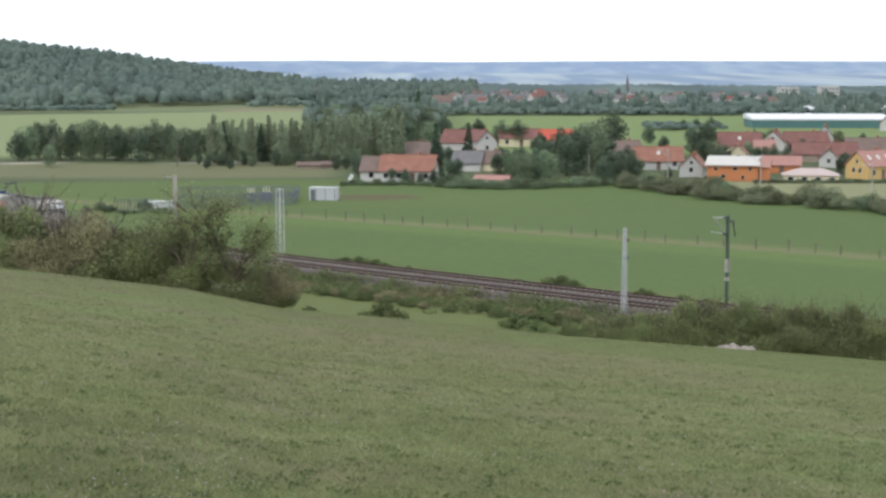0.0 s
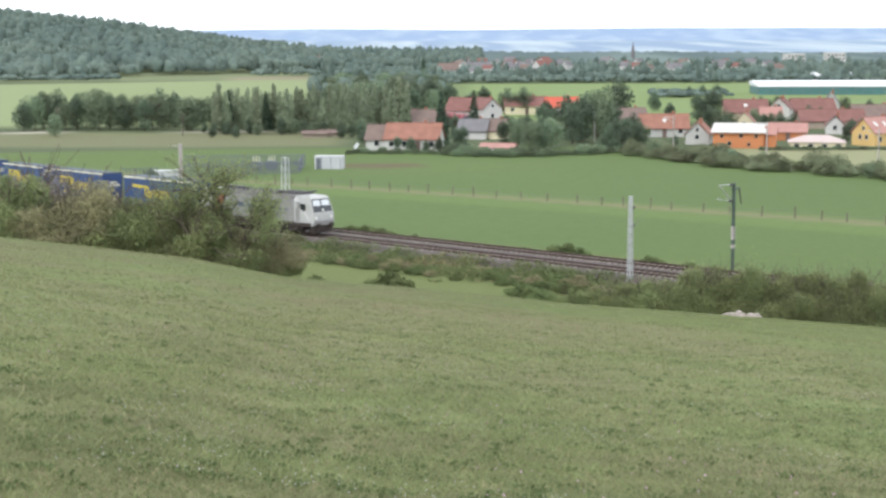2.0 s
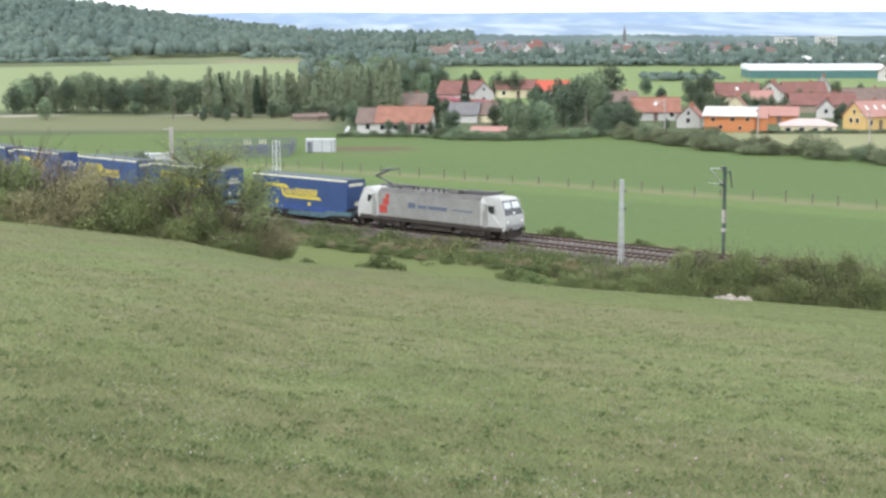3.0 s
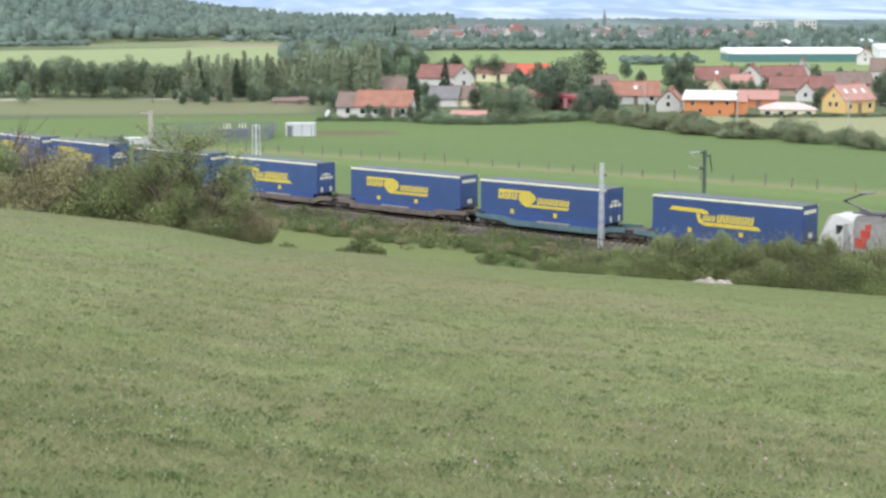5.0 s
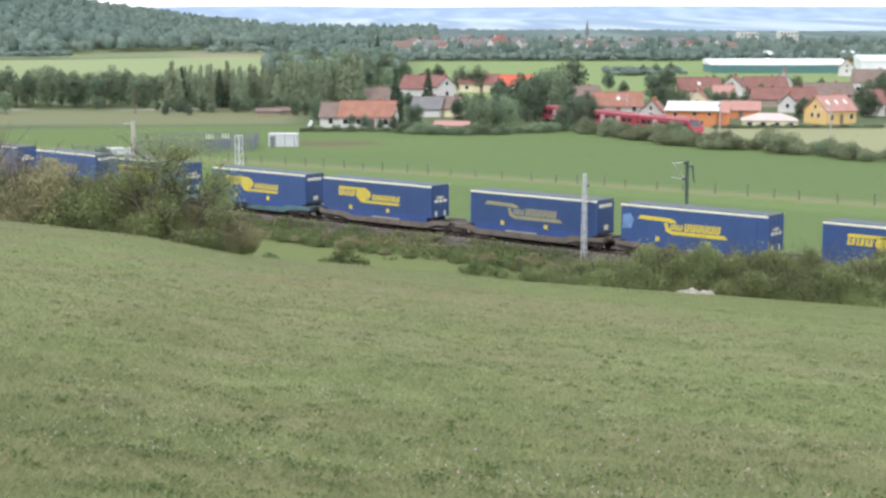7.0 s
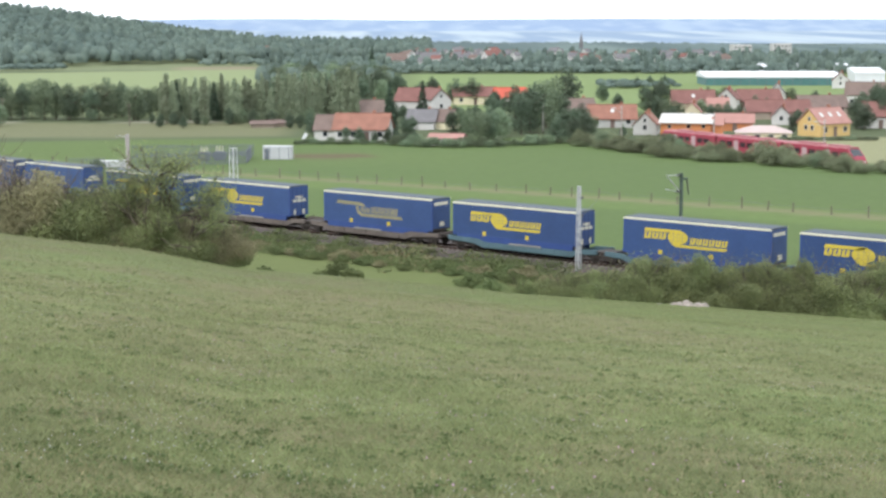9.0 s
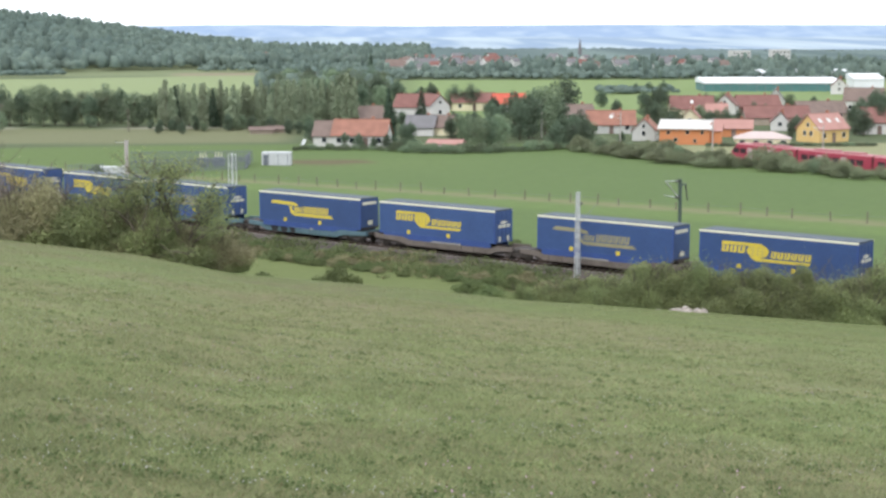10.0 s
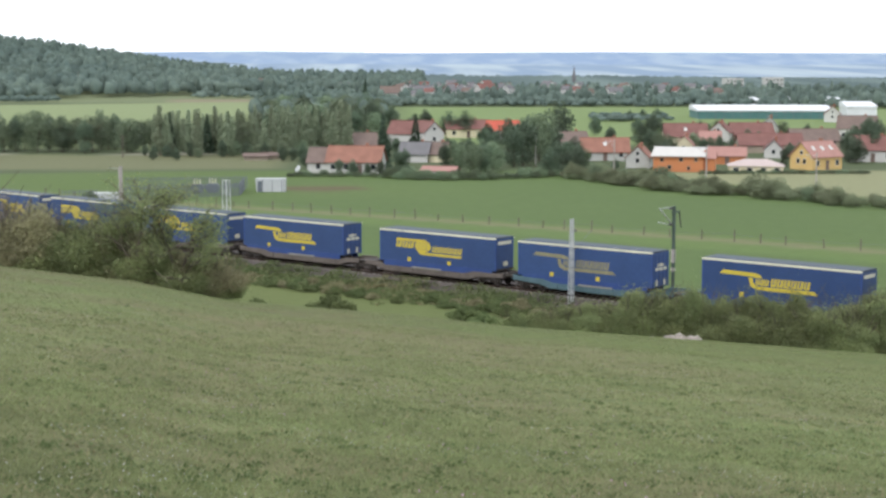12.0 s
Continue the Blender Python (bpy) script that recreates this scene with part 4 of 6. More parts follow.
def cantilever(mast, z, sign, reach=2.9):
    """Bracket arm with insulators over the track; sign: which side the track lies."""
    arm = Shape()
    arm.rod((0, sign * 0.3, z), (0, sign * reach, z + 0.12), 0.045, 0.04)
    arm.rod((0, sign * 0.3, z - 1.4), (0, sign * reach * 0.98, z + 0.08), 0.045, 0.04)
    part("bracket_arm", arm, GALVANISED, mast, "pale bracket arm")
    steady = Shape().rod((0, sign * 0.9, z - 1.35), (0, sign * (reach + 0.2), z - 1.05), 0.04, 0.035)
    part("steady_arm", steady, GALVANISED, mast, "pale steady arm")
    for zz in (z, z - 1.4):
        ins = Shape()
        for k in range(5):
            ins.rod((0, sign * (0.28 + 0.1 * k), zz), (0, sign * (0.33 + 0.1 * k), zz + 0.004), 0.11, 0.11, 8)
        part("insulator", ins, CERAMIC, mast, "dark ribbed insulator")


m_b = lattice_mast(3.1, 4.6, 6.55, 0.34, "slim galvanised lattice mast beside the track")
for z in (5.6, 4.1):
    p = Shape()
    for k in range(4):
        p.rod((0, 0.25 + 0.09 * k, z), (0, 0.3 + 0.09 * k, z), 0.1, 0.1, 8)
    part("insulator", p, CERAMIC, m_b, "dark ribbed insulator")
part("bracket_arm", Shape().rod((0, 0.6, 4.1), (0, 2.8, 5.35), 0.018, 0.018), WIRE, m_b, "thin diagonal arm")
lattice_mast(-49.0, -4.63, 6.7, 0.66, "wide galvanised lattice mast behind the shrubs")

conc = thing("catenary_post", "brownish concrete catenary post rising behind the shrubs", "mast", on_track(-69.0, -4.72))
part("post", Shape().prism([(-0.2, -0.18), (0.2, -0.18), (0.2, 0.18), (-0.2, 0.18)], -1.9, 7.45, "z"), CONCRETE, conc, bevel=0.04)
part("bracket_arm", Shape().rod((0, -0.2, 7.2), (0, -1.5, 7.3), 0.025, 0.025), GALVANISED, conc)

green = thing("signal_mast", "dark green catenary mast with a white band", "mast", on_track(7.12, -5.0))
part("post", Shape().box(-0.11, 0.11, -0.13, 0.13, -0.7, 7.25), GREEN_STEEL, green, bevel=0.015)
part("band", Shape().box(-0.13, 0.13, -0.15, 0.15, 2.35, 3.5), CONCRETE, green, "white painted band")
part("stripe", Shape().box(-0.135, 0.135, -0.155, 0.155, 1.6, 1.9), CONCRETE, green, "white painted band")
part("top_beam", Shape().box(-0.08, 0.08, -0.3, 0.9, 6.65, 6.8), GREEN_STEEL, green)
part("hanger", Shape().rod((0, 0.85, 6.7), (0.05, 1.15, 5.3), 0.07, 0.05), CERAMIC, green, "dark hanging insulator")
part("ladder_rail", Shape().rod((0.25, -0.2, 2.0), (0.2, -0.2, 7.2), 0.025, 0.025), GREEN_STEEL, green)
cantilever(green, 7.1, -1, 2.4)


# ---- freight train ----
BLUE = material("blue_tarpaulin", (0.032, 0.063, 0.16), 0.5, vary=0.14, scale=0.5, fine=4, bump=0.004, per_object=0.12)
BLUE_DARK = material("dark_blue_skirt", (0.03, 0.06, 0.19), 0.5, vary=0.2, scale=1)
YELLOW = material("yellow_print", (0.52, 0.41, 0.05), 0.5, vary=0.08)
YELLOW_OLD = material("faded_yellow_print", (0.24, 0.22, 0.13), 0.6, vary=0.2)
BLUE_PRINT = material("blue_print", (0.03, 0.06, 0.2), 0.5)
EDGE_CREAM = material("cream_edge_rail", (0.72, 0.69, 0.52), 0.5, vary=0.1)
ROOF_PALE = material("dusty_trailer_roof", (0.05, 0.065, 0.085), 0.7, vary=0.1, scale=0.6)
PALE_PRINT = material("pale_print", (0.55, 0.52, 0.4), 0.6)
STEEL_DARK = material("grimy_underframe", (0.045, 0.037, 0.032), 0.8, vary=0.35, scale=1.2)
SILL_GREY = material("dull_grey_sill_plate", (0.24, 0.23, 0.21), 0.8, vary=0.25, scale=1.0)
WAGON_BROWN = material("dusty_brown_wagon_frame", (0.12, 0.1, 0.088), 0.8, vary=0.3, scale=0.8)
WAGON_TEAL = material("faded_blue_green_wagon_frame", (0.075, 0.125, 0.145), 0.7, vary=0.25, scale=0.8)
TYRE = material("black_rubber", (0.02, 0.02, 0.021), 0.85)
LOCO_GREY = material("silver_grey_paint", (0.225, 0.222, 0.215), 0.45, vary=0.22, scale=0.4, fine=5)
LOCO_WHITE = material("white_cab_paint", (0.38, 0.38, 0.37), 0.35, vary=0.1)
LOCO_GRIME = material("grimy_grey_roof", (0.11, 0.105, 0.1), 0.8, vary=0.35, scale=1)
LETTER_BLUE = material("blue_grey_lettering", (0.09, 0.11, 0.16), 0.5)
RED = material("red_print", (0.36, 0.05, 0.04), 0.5)
GLASS_DARK = material("dark_window_glass", (0.02, 0.024, 0.03), 0.08, spec=0.6)
# even pale colour painted in for the sky reflected in the windscreen
GLASS_PALE = material("painted_sky_reflection", (0.55, 0.58, 0.6), 0.4)
LAMP_GLASS = material("headlamp_glass", (0.8, 0.8, 0.75), 0.2, spec=0.6)


def flat(shape, outline, y, thick=0.012):
    """A thin printed shape on the near side of a trailer; outline in (along, up)."""
    return shape.prism(outline, y, y - thick, "y")


def oval(cx, cz, rx, rz, n=18):
    return [(cx + rx * math.cos(6.2832 * k / n), cz + rz * math.sin(6.2832 * k / n)) for k in range(n)]


def slant(x0, x1, z0, z1, lean=0.12):
    return [(x0, z0), (x1, z0), (x1 + lean, z1), (x0 + lean, z1)]


def make_trailer(style, front_leads, label):
    """Curtain-sided semi-trailer, 13.6 m long; x forwards, z from the rail head."""
    L, W, z0, z1 = 13.6, 1.275, 1.32, 4.13
    t = thing("semi_trailer", label, "trailer", group="semi-trailers on the freight train")
    part("curtain_body", Shape().box(0, L, -W, W, z0, z1), BLUE, t, bevel=0.03)
    roof = Shape().prism([(-W - 0.01, z1 - 0.02), (W + 0.01, z1 - 0.02), (W + 0.01, z1 + 0.09), (W - 0.12, z1 + 0.14), (-W + 0.12, z1 + 0.14), (-W - 0.01, z1 + 0.09)], 0.03, L - 0.03)
    part("roof", roof, ROOF_PALE, t, "dusty grey roof")
    for sy in (-1, 1):
        part("edge_rail", Shape().box(0.02, L - 0.02, *sorted((sy * (W + 0.004), sy * (W + 0.03))), z1 - 0.04, z1 + 0.1), EDGE_CREAM, t, "bright cream edge rail")
    for sy in (-1, 1):
        part("side_skirt", Shape().box(0.5, L - 0.5, sy * W - 0.03, sy * W + 0.03, 0.88, 1.31), BLUE_DARK, t, "dark blue skirt")
        part("bottom_rail", Shape().box(0.0, L, sy * (W + 0.002) - 0.03, sy * (W + 0.002) + 0.03, 1.30, 1.40), BLUE_DARK, t)
    for x in ((1.2, 12.6) if style == "p" else (0.08, L - 0.08)):
        part("corner_post", Shape().box(x - 0.08, x + 0.08, -W - 0.012, -W + 0.05, z0, z1), BLUE_DARK, t)
    for k in range(1, 12):
        part("strap", Shape().box(k * L / 12 - 0.02, k * L / 12 + 0.02, -W - 0.008, -W + 0.01, z0 + 0.02, z0 + 0.5), BLUE_DARK, t)
    y = -W - 0.006
    ink = YELLOW_OLD if style == "f" else YELLOW
    if style in "xpf":
        band = [(1.9, 3.42), (4.7, 3.36), (5.2, 3.2), (5.35, 3.0), (4.72, 2.98), (4.62, 3.05), (1.6, 3.12)]
        foot = [(4.15, 2.98), (4.5, 2.98), (4.55, 2.62), (4.85, 2.34), (9.75, 2.34), (10.05, 2.05), (4.9, 2.05), (4.35, 2.3)]
        part("logo_band", flat(Shape(), band, y), ink, t, "sweeping yellow band")
        part("logo_foot", flat(Shape(), foot, y), ink, t)
        letters = [(4.72 + 0.4 * k, 0.33, 2.44, 2.9) for k in range(3)] + [(6.05 + 0.56 * k, 0.47, 2.42, 3.04) for k in range(6)]
    else:
        part("logo_band", flat(Shape(), [(2.0, 3.24), (2.12, 3.5), (5.6, 3.5), (5.2, 3.28)], y), ink, t, "yellow band")
        globe = part("logo_globe", flat(Shape(), oval(5.2, 2.9, 0.95, 0.56), y), ink, t, "yellow globe")
        for k in (-1, 0, 1):
            part("globe_line", flat(Shape(), slant(4.5, 5.9, 2.89 + 0.26 * k, 2.92 + 0.26 * k, 0), y - 0.014), YELLOW_OLD, globe)
            part("globe_line", flat(Shape(), slant(5.18 + 0.42 * k, 5.22 + 0.42 * k, 2.52, 3.28, 0.03), y - 0.014), YELLOW_OLD, globe)
        part("logo_foot", flat(Shape(), [(4.5, 2.42), (5.0, 2.12), (9.6, 2.12), (9.75, 2.34), (5.4, 2.34)], y), ink, t)
        letters = [(2.0 + 0.72 * k, 0.6, 2.66, 3.2) for k in range(3)] + [(6.3 + 0.58 * k, 0.47, 2.46, 2.98) for k in range(6)]
    for x0, w, za, zb in letters:
        part("mark", flat(Shape(), slant(x0, x0 + w, za, zb, 0.1), y), ink, t)
        part("mark_slit", flat(Shape(), slant(x0 + w * 0.42, x0 + w * 0.62, za + 0.14, zb + 0.002, 0.08), y - 0.014), BLUE_PRINT, t)
    if style == "p":
        part("pale_patch", flat(Shape(), [(0.15, 2.2), (1.0, 2.3), (1.3, 3.0), (0.9, 3.5), (0.2, 3.35)], y), material("scuffed_blue", (0.12, 0.2, 0.36), 0.6, vary=0.3, scale=2), t, "pale scuffed patch")
    for x in (3.4, 8.1):
        part("marker_plate", flat(Shape(), slant(x, x + 0.38, 1.42, 1.78, 0), y - 0.03), YELLOW, t, "small yellow plate")
    # the end that shows
    e = L + 0.006
    if front_leads:
        part("end_text_panel", Shape().box(L - 0.004, e, -1.0, 0.9, 3.62, 3.9), PALE_PRINT, t)
        part("coupling_plate", Shape().box(L - 0.004, e + 0.03, -0.25, 0.35, 1.7, 2.1), PALE_PRINT, t, "white air-line panel")
        part("end_frame", Shape().box(L, e + 0.02, -1.25, 1.25, 1.32, 1.5), STEEL_DARK, t)
    else:
        for za, zb, w in ((3.0, 3.24, 0.5), (2.66, 2.92, 0.9)):
            part("end_text_panel", Shape().box(L - 0.004, e, -w, w, za, zb), PALE_PRINT, t)
        for ya in (-0.75, 0.45):
            part("door_marker", Shape().box(L - 0.004, e, ya, ya + 0.28, 1.42, 1.9), PALE_PRINT, t, "white marker plate")
        for ya in (-0.9, -0.3, 0.3, 0.9):
            part("door_bar", Shape().rod((e + 0.02, ya, 1.35), (e + 0.02, ya, 4.0), 0.025), BLUE_DARK, t)
    rear, nose = (2.0, 12.0) if front_leads else (11.6, 1.6)
    part("chassis", Shape().box(0.6, L - 0.6, -0.5, 0.5, 0.95, 1.31), STEEL_DARK, t)
    for k in range(3):
        for sy in (-1, 1):
            x = rear + (1.3 * k if front_leads else -1.3 * k)
            part("wheel", Shape().rod((x, sy * 0.85, 0.78), (x, sy * 1.2, 0.78), 0.5, 0.5, 14), TYRE, t)
    return t


def make_wagon(mat, label):
    """Articulated twin pocket wagon on three bogies, 34.2 m over the buffers; x = 0 at the joint."""
    w = thing("pocket_wagon", label, "wagon", group="pocket wagons of the freight train")
    for sgn in (-1, 1):
        for sy in (-1, 1):
            side = [(0.4, 1.16), (2.2, 1.12), (3.0, 0.86), (12.2, 0.86), (13.2, 1.12), (16.5, 1.16), (16.5, 0.82), (13.6, 0.66), (12.6, 0.38), (3.0, 0.38), (2.0, 0.7), (0.4, 0.8)]
            part("side_sill", Shape().prism([(sgn * a, b) for a, b in side], sy * 1.36, sy * 1.22, "y"), mat, w)
            for k in range(7):
                x = sgn * (3.4 + 1.4 * k)
                part("stiffener", Shape().box(x - 0.06, x + 0.06, sy * 1.39 - 0.03, sy * 1.39 + 0.03, 0.4, 0.84), mat, w)
            part("guard_plate", Shape().box(*sorted((sgn * 6.2, sgn * 9.6)), *sorted((sy * 1.37, sy * 1.42)), 0.86, 1.0), SILL_GREY, w, "pale grey sill plate")
        part("pocket_floor", Shape().box(*sorted((sgn * 2.6, sgn * 12.8)), -1.2, 1.2, 0.3, 0.37), STEEL_DARK, w)
        part("end_deck", Shape().box(*sorted((sgn * 12.9, sgn * 16.5)), -1.2, 1.2, 0.86, 1.0), mat, w)
        part("end_beam", Shape().box(*sorted((sgn * 16.35, sgn * 16.55)), -1.3, 1.3, 0.78, 1.22), mat, w)
        for sy in (-0.87, 0.87):
            part("buffer", Shape().rod((sgn * 16.5, sy, 1.03), (sgn * 17.05, sy, 1.03), 0.11, 0.2, 10), STEEL_DARK, w)
        part("hitch_stand", Shape().prism([(-0.4, 1.0), (0.4, 1.0), (0.2, 1.28), (-0.2, 1.28)], sgn * 14.2, sgn * 14.6, "x"), STEEL_DARK, w)
        for x in (11.0, 4.0):
            part("wheel_chock", Shape().box(sgn * x - 0.25, sgn * x + 0.25, -1.1, 1.1, 0.371, 0.52), STEEL_DARK, w)
    part("joint_deck", Shape().box(-0.9, 0.9, -1.1, 1.1, 0.84, 1.02), STEEL_DARK, w)
    for bx in (-14.7, 0, 14.7):
        bogie = part("bogie", Shape().box(bx - 1.5, bx + 1.5, -1.15, -0.95, 0.42, 0.72).box(bx - 1.5, bx + 1.5, 0.95, 1.15, 0.42, 0.72).box(bx - 0.25, bx + 0.25, -0.95, 0.95, 0.45, 0.8), STEEL_DARK, w)
        for dx in (-0.9, 0.9):
            for sy in (-1, 1):
                part("wheel", Shape().rod((bx + dx, sy * 0.70, 0.46), (bx + dx, sy * 0.84, 0.46), 0.46, 0.46, 16), STEEL_DARK, bogie)
                part("axle_box", Shape().box(bx + dx - 0.16, bx + dx + 0.16, sy * 1.18 - 0.06, sy * 1.18 + 0.06, 0.34, 0.6), STEEL_DARK, bogie)
    return w


def make_locomotive():
    """Four-axle electric locomotive, 18.9 m long; x forwards, z from the rail head."""
    loco = thing("electric_locomotive", "silver-grey electric locomotive with white cabs and red squares", "locomotive")

    def hull(points, name, mat, label=""):
        s, n = Shape(), len(points)
        verts = [(x, -w, z) for x, z, w in points] + [(x, w, z) for x, z, w in points]
        faces = [(i, (i + 1) % n, n + (i + 1) % n, n + i) for i in range(n)] + [tuple(range(n)), tuple(range(n, 2 * n))[::-1]]
        return part(name, s.add(verts, faces), mat, loco, label, bevel=0.05)
    hull([(-6.35, 1.25, 1.47), (6.35, 1.25, 1.47), (6.35, 3.45, 1.47), (-6.35, 3.45, 1.47)], "side_body", LOCO_GREY, "silver-grey body side")
    for sgn in (-1, 1):
        hull([(sgn * 6.36, 1.0, 1.475), (sgn * 9.0, 1.0, 1.40), (sgn * 9.14, 1.4, 1.36), (sgn * 9.1, 2.1, 1.34), (sgn * 9.0, 2.4, 1.33), (sgn * 8.5, 3.66, 1.2), (sgn * 8.2, 3.86, 1.12), (sgn * 6.36, 3.88, 1.12), (sgn * 6.36, 3.5, 1.46)], "cab", LOCO_WHITE, "white driver's cab")

        def pane(name, y0, y1, z0, z1, proud, mat, label):
            """A slab on the raked front between heights z0 and z1."""
            at = lambda z: 9.0 - 0.5 * (z - 2.4) / 1.26
            c = [(sgn * (at(z) + o), y, z) for o in (proud, -0.06) for z, ys in ((z0, (y0, y1)), (z1, (y1 * 0.96, y0 * 0.96))) for y in ys]
            part(name, Shape().add(c, [(0, 1, 2, 3), (4, 7, 6, 5), (0, 4, 5, 1), (1, 5, 6, 2), (2, 6, 7, 3), (3, 7, 4, 0)]), mat, loco, label)
        pane("front_mask", -1.22, 1.22, 2.36, 3.62, 0.03, GLASS_DARK, "dark windscreen surround")
        pane("windscreen", -1.08, -0.1, 2.95, 3.5, 0.045, GLASS_PALE, "windscreen painted pale as a sky reflection")
        pane("windscreen", 0.1, 1.08, 2.95, 3.5, 0.045, GLASS_PALE, "windscreen painted pale as a sky reflection")
        part("nose_lamp", Shape().rod((sgn * 8.95, 0, 2.52), (sgn * 9.06, 0, 2.52), 0.12, 0.12, 8), LAMP_GLASS, loco)
        part("nose_panel", Shape().box(*sorted((sgn * 9.02, sgn * 9.16)), -1.3, 1.3, 1.02, 1.5), LOCO_GREY, loco, bevel=0.03)
        for y in (-1.02, 1.02):
            part("headlamp", Shape().rod((sgn * 9.05, y, 1.8), (sgn * 9.17, y, 1.8), 0.14, 0.14, 10), LAMP_GLASS, loco)
            part("buffer", Shape().rod((sgn * 8.9, y * 0.86, 1.03), (sgn * 9.45, y * 0.86, 1.03), 0.12, 0.24, 10), STEEL_DARK, loco)
        part("snow_plough", Shape().box(*sorted((sgn * 8.5, sgn * 9.0)), -1.25, 1.25, 0.25, 0.75), STEEL_DARK, loco, bevel=0.05)
        part("buffer_beam", Shape().box(*sorted((sgn * 8.6, sgn * 9.0)), -1.38, 1.38, 0.75, 1.25), STEEL_DARK, loco)
        for sy in (-1, 1):
            part("cab_window", Shape().box(sgn * 7.5 - 0.28, sgn * 7.5 + 0.28, sy * 1.40 - 0.06, sy * 1.40 + 0.06, 2.5, 3.15), GLASS_DARK, loco, "dark cab side window")
            part("cab_door", Shape().box(sgn * 6.85 - 0.3, sgn * 6.85 + 0.3, sy * 1.47 - 0.02, sy * 1.47 + 0.02, 1.15, 3.3), LOCO_GREY, loco)
        bogie = part("bogie", Shape().box(sgn * 5.2 - 2.1, sgn * 5.2 + 2.1, -1.25, -1.0, 0.5, 0.95).box(sgn * 5.2 - 2.1, sgn * 5.2 + 2.1, 1.0, 1.25, 0.5, 0.95).box(sgn * 5.2 - 1.9, sgn * 5.2 + 1.9, -0.95, 0.95, 0.4, 0.98), STEEL_DARK, loco)
        for dx in (-1.3, 1.3):
            for sy in (-1, 1):
                part("wheel", Shape().rod((sgn * 5.2 + dx, sy * 0.7, 0.62), (sgn * 5.2 + dx, sy * 0.86, 0.62), 0.62, 0.62, 18), STEEL_DARK, bogie)
                part("axle_box", Shape().box(sgn * 5.2 + dx - 0.22, sgn * 5.2 + dx + 0.22, sy * 1.3 - 0.07, sy * 1.3 + 0.07, 0.45, 0.82), STEEL_DARK, bogie)
    for sy in (-1, 1):
        for k in range(16):
            x = -6.0 + 0.8 * k
            part("side_rib", Shape().box(x - 0.03, x + 0.03, sy * 1.478 - 0.012, sy * 1.478 + 0.012, 1.35, 3.4), LOCO_GREY, loco)
        part("sill", Shape().box(-8.8, 8.8, sy * 1.44 - 0.04, sy * 1.44 + 0.04, 0.88, 1.26), STEEL_DARK, loco, "grimy sill")
        for x0, za, zb, w in ((-6.2, 1.55, 2.3, 0.95), (-5.75, 2.34, 2.95, 0.75), (-5.4, 2.99, 3.38, 0.5)):
            part("red_square", Shape().box(x0, x0 + w, sy * 1.485 - 0.014, sy * 1.485 + 0.014, za, zb), RED, loco, "red painted square")
        for x0, w, za, zb in ((-2.5, 0.9, 2.25, 2.75), (-1.3, 1.1, 2.3, 2.6), (0.0, 2.3, 2.3, 2.6), (3.0, 2.4, 2.38, 2.5)):
            part("side_lettering", Shape().box(x0, x0 + w, sy * 1.485 - 0.012, sy * 1.485 + 0.012, za, zb), LETTER_BLUE, loco)
        part("roof_cove", Shape().prism([(sy * 1.46, 3.45), (sy * 1.1, 3.9), (sy * 1.0, 3.9), (sy * 1.0, 3.45)], -6.3, 6.3), LOCO_GRIME, loco, "grimy sloping roof edge")
    part("roof_deck", Shape().box(-6.3, 6.3, -1.0, 1.0, 3.46, 3.84), LOCO_GRIME, loco)
    part("underframe_tank", Shape().box(-2.6, 2.6, -1.2, 1.2, 0.35, 0.98), STEEL_DARK, loco, bevel=0.06)
    for x in (-4.5, -2.8, -2.2, -1.2, -0.3, 0.4, 1.0, 1.6, 3.2):
        part("roof_insulator", Shape().rod((x, -0.4, 3.84), (x, -0.4, 4.22), 0.13, 0.09, 8), CERAMIC, loco)
    part("busbar", Shape().rod((-4.5, -0.4, 4.2), (3.2, -0.4, 4.2), 0.05), CERAMIC, loco)
    part("roof_box", Shape().box(1.9, 3.0, -0.8, 0.8, 3.84, 4.1), LOCO_GRIME, loco, bevel=0.04)
    folded = Shape()
    for y in (-0.45, 0.45):
        folded.rod((3.2, y, 4.15), (7.4, y * 0.8, 4.2), 0.08)
        folded.rod((3.6, y, 4.0), (6.9, y, 4.08), 0.08)
    folded.rod((7.2, -0.9, 4.3), (7.2, 0.9, 4.3), 0.06)
    part("folded_pantograph", folded, CERAMIC, loco, "folded pantograph")
    frame_low = Shape()
    for y in (-0.45, 0.45):
        frame_low.rod((-6.9, y, 4.08), (-3.2, y, 4.08), 0.1)
    part("pantograph_base", frame_low, CERAMIC, loco)
    raised = Shape().rod((-5.6, 0, 4.1), (-7.9, 0, 4.85), 0.09, 0.08).rod((-7.9, -0.2, 4.85), (-6.2, -0.3, 5.55), 0.07).rod((-7.9, 0.2, 4.85), (-6.2, 0.3, 5.55), 0.07)
    raised.rod((-6.2, -0.85, 5.58), (-6.2, 0.85, 5.58), 0.07).rod((-5.8, -0.85, 5.58), (-5.8, 0.85, 5.58), 0.07)
    part("raised_pantograph", raised, CERAMIC, loco, "raised pantograph")
    return loco


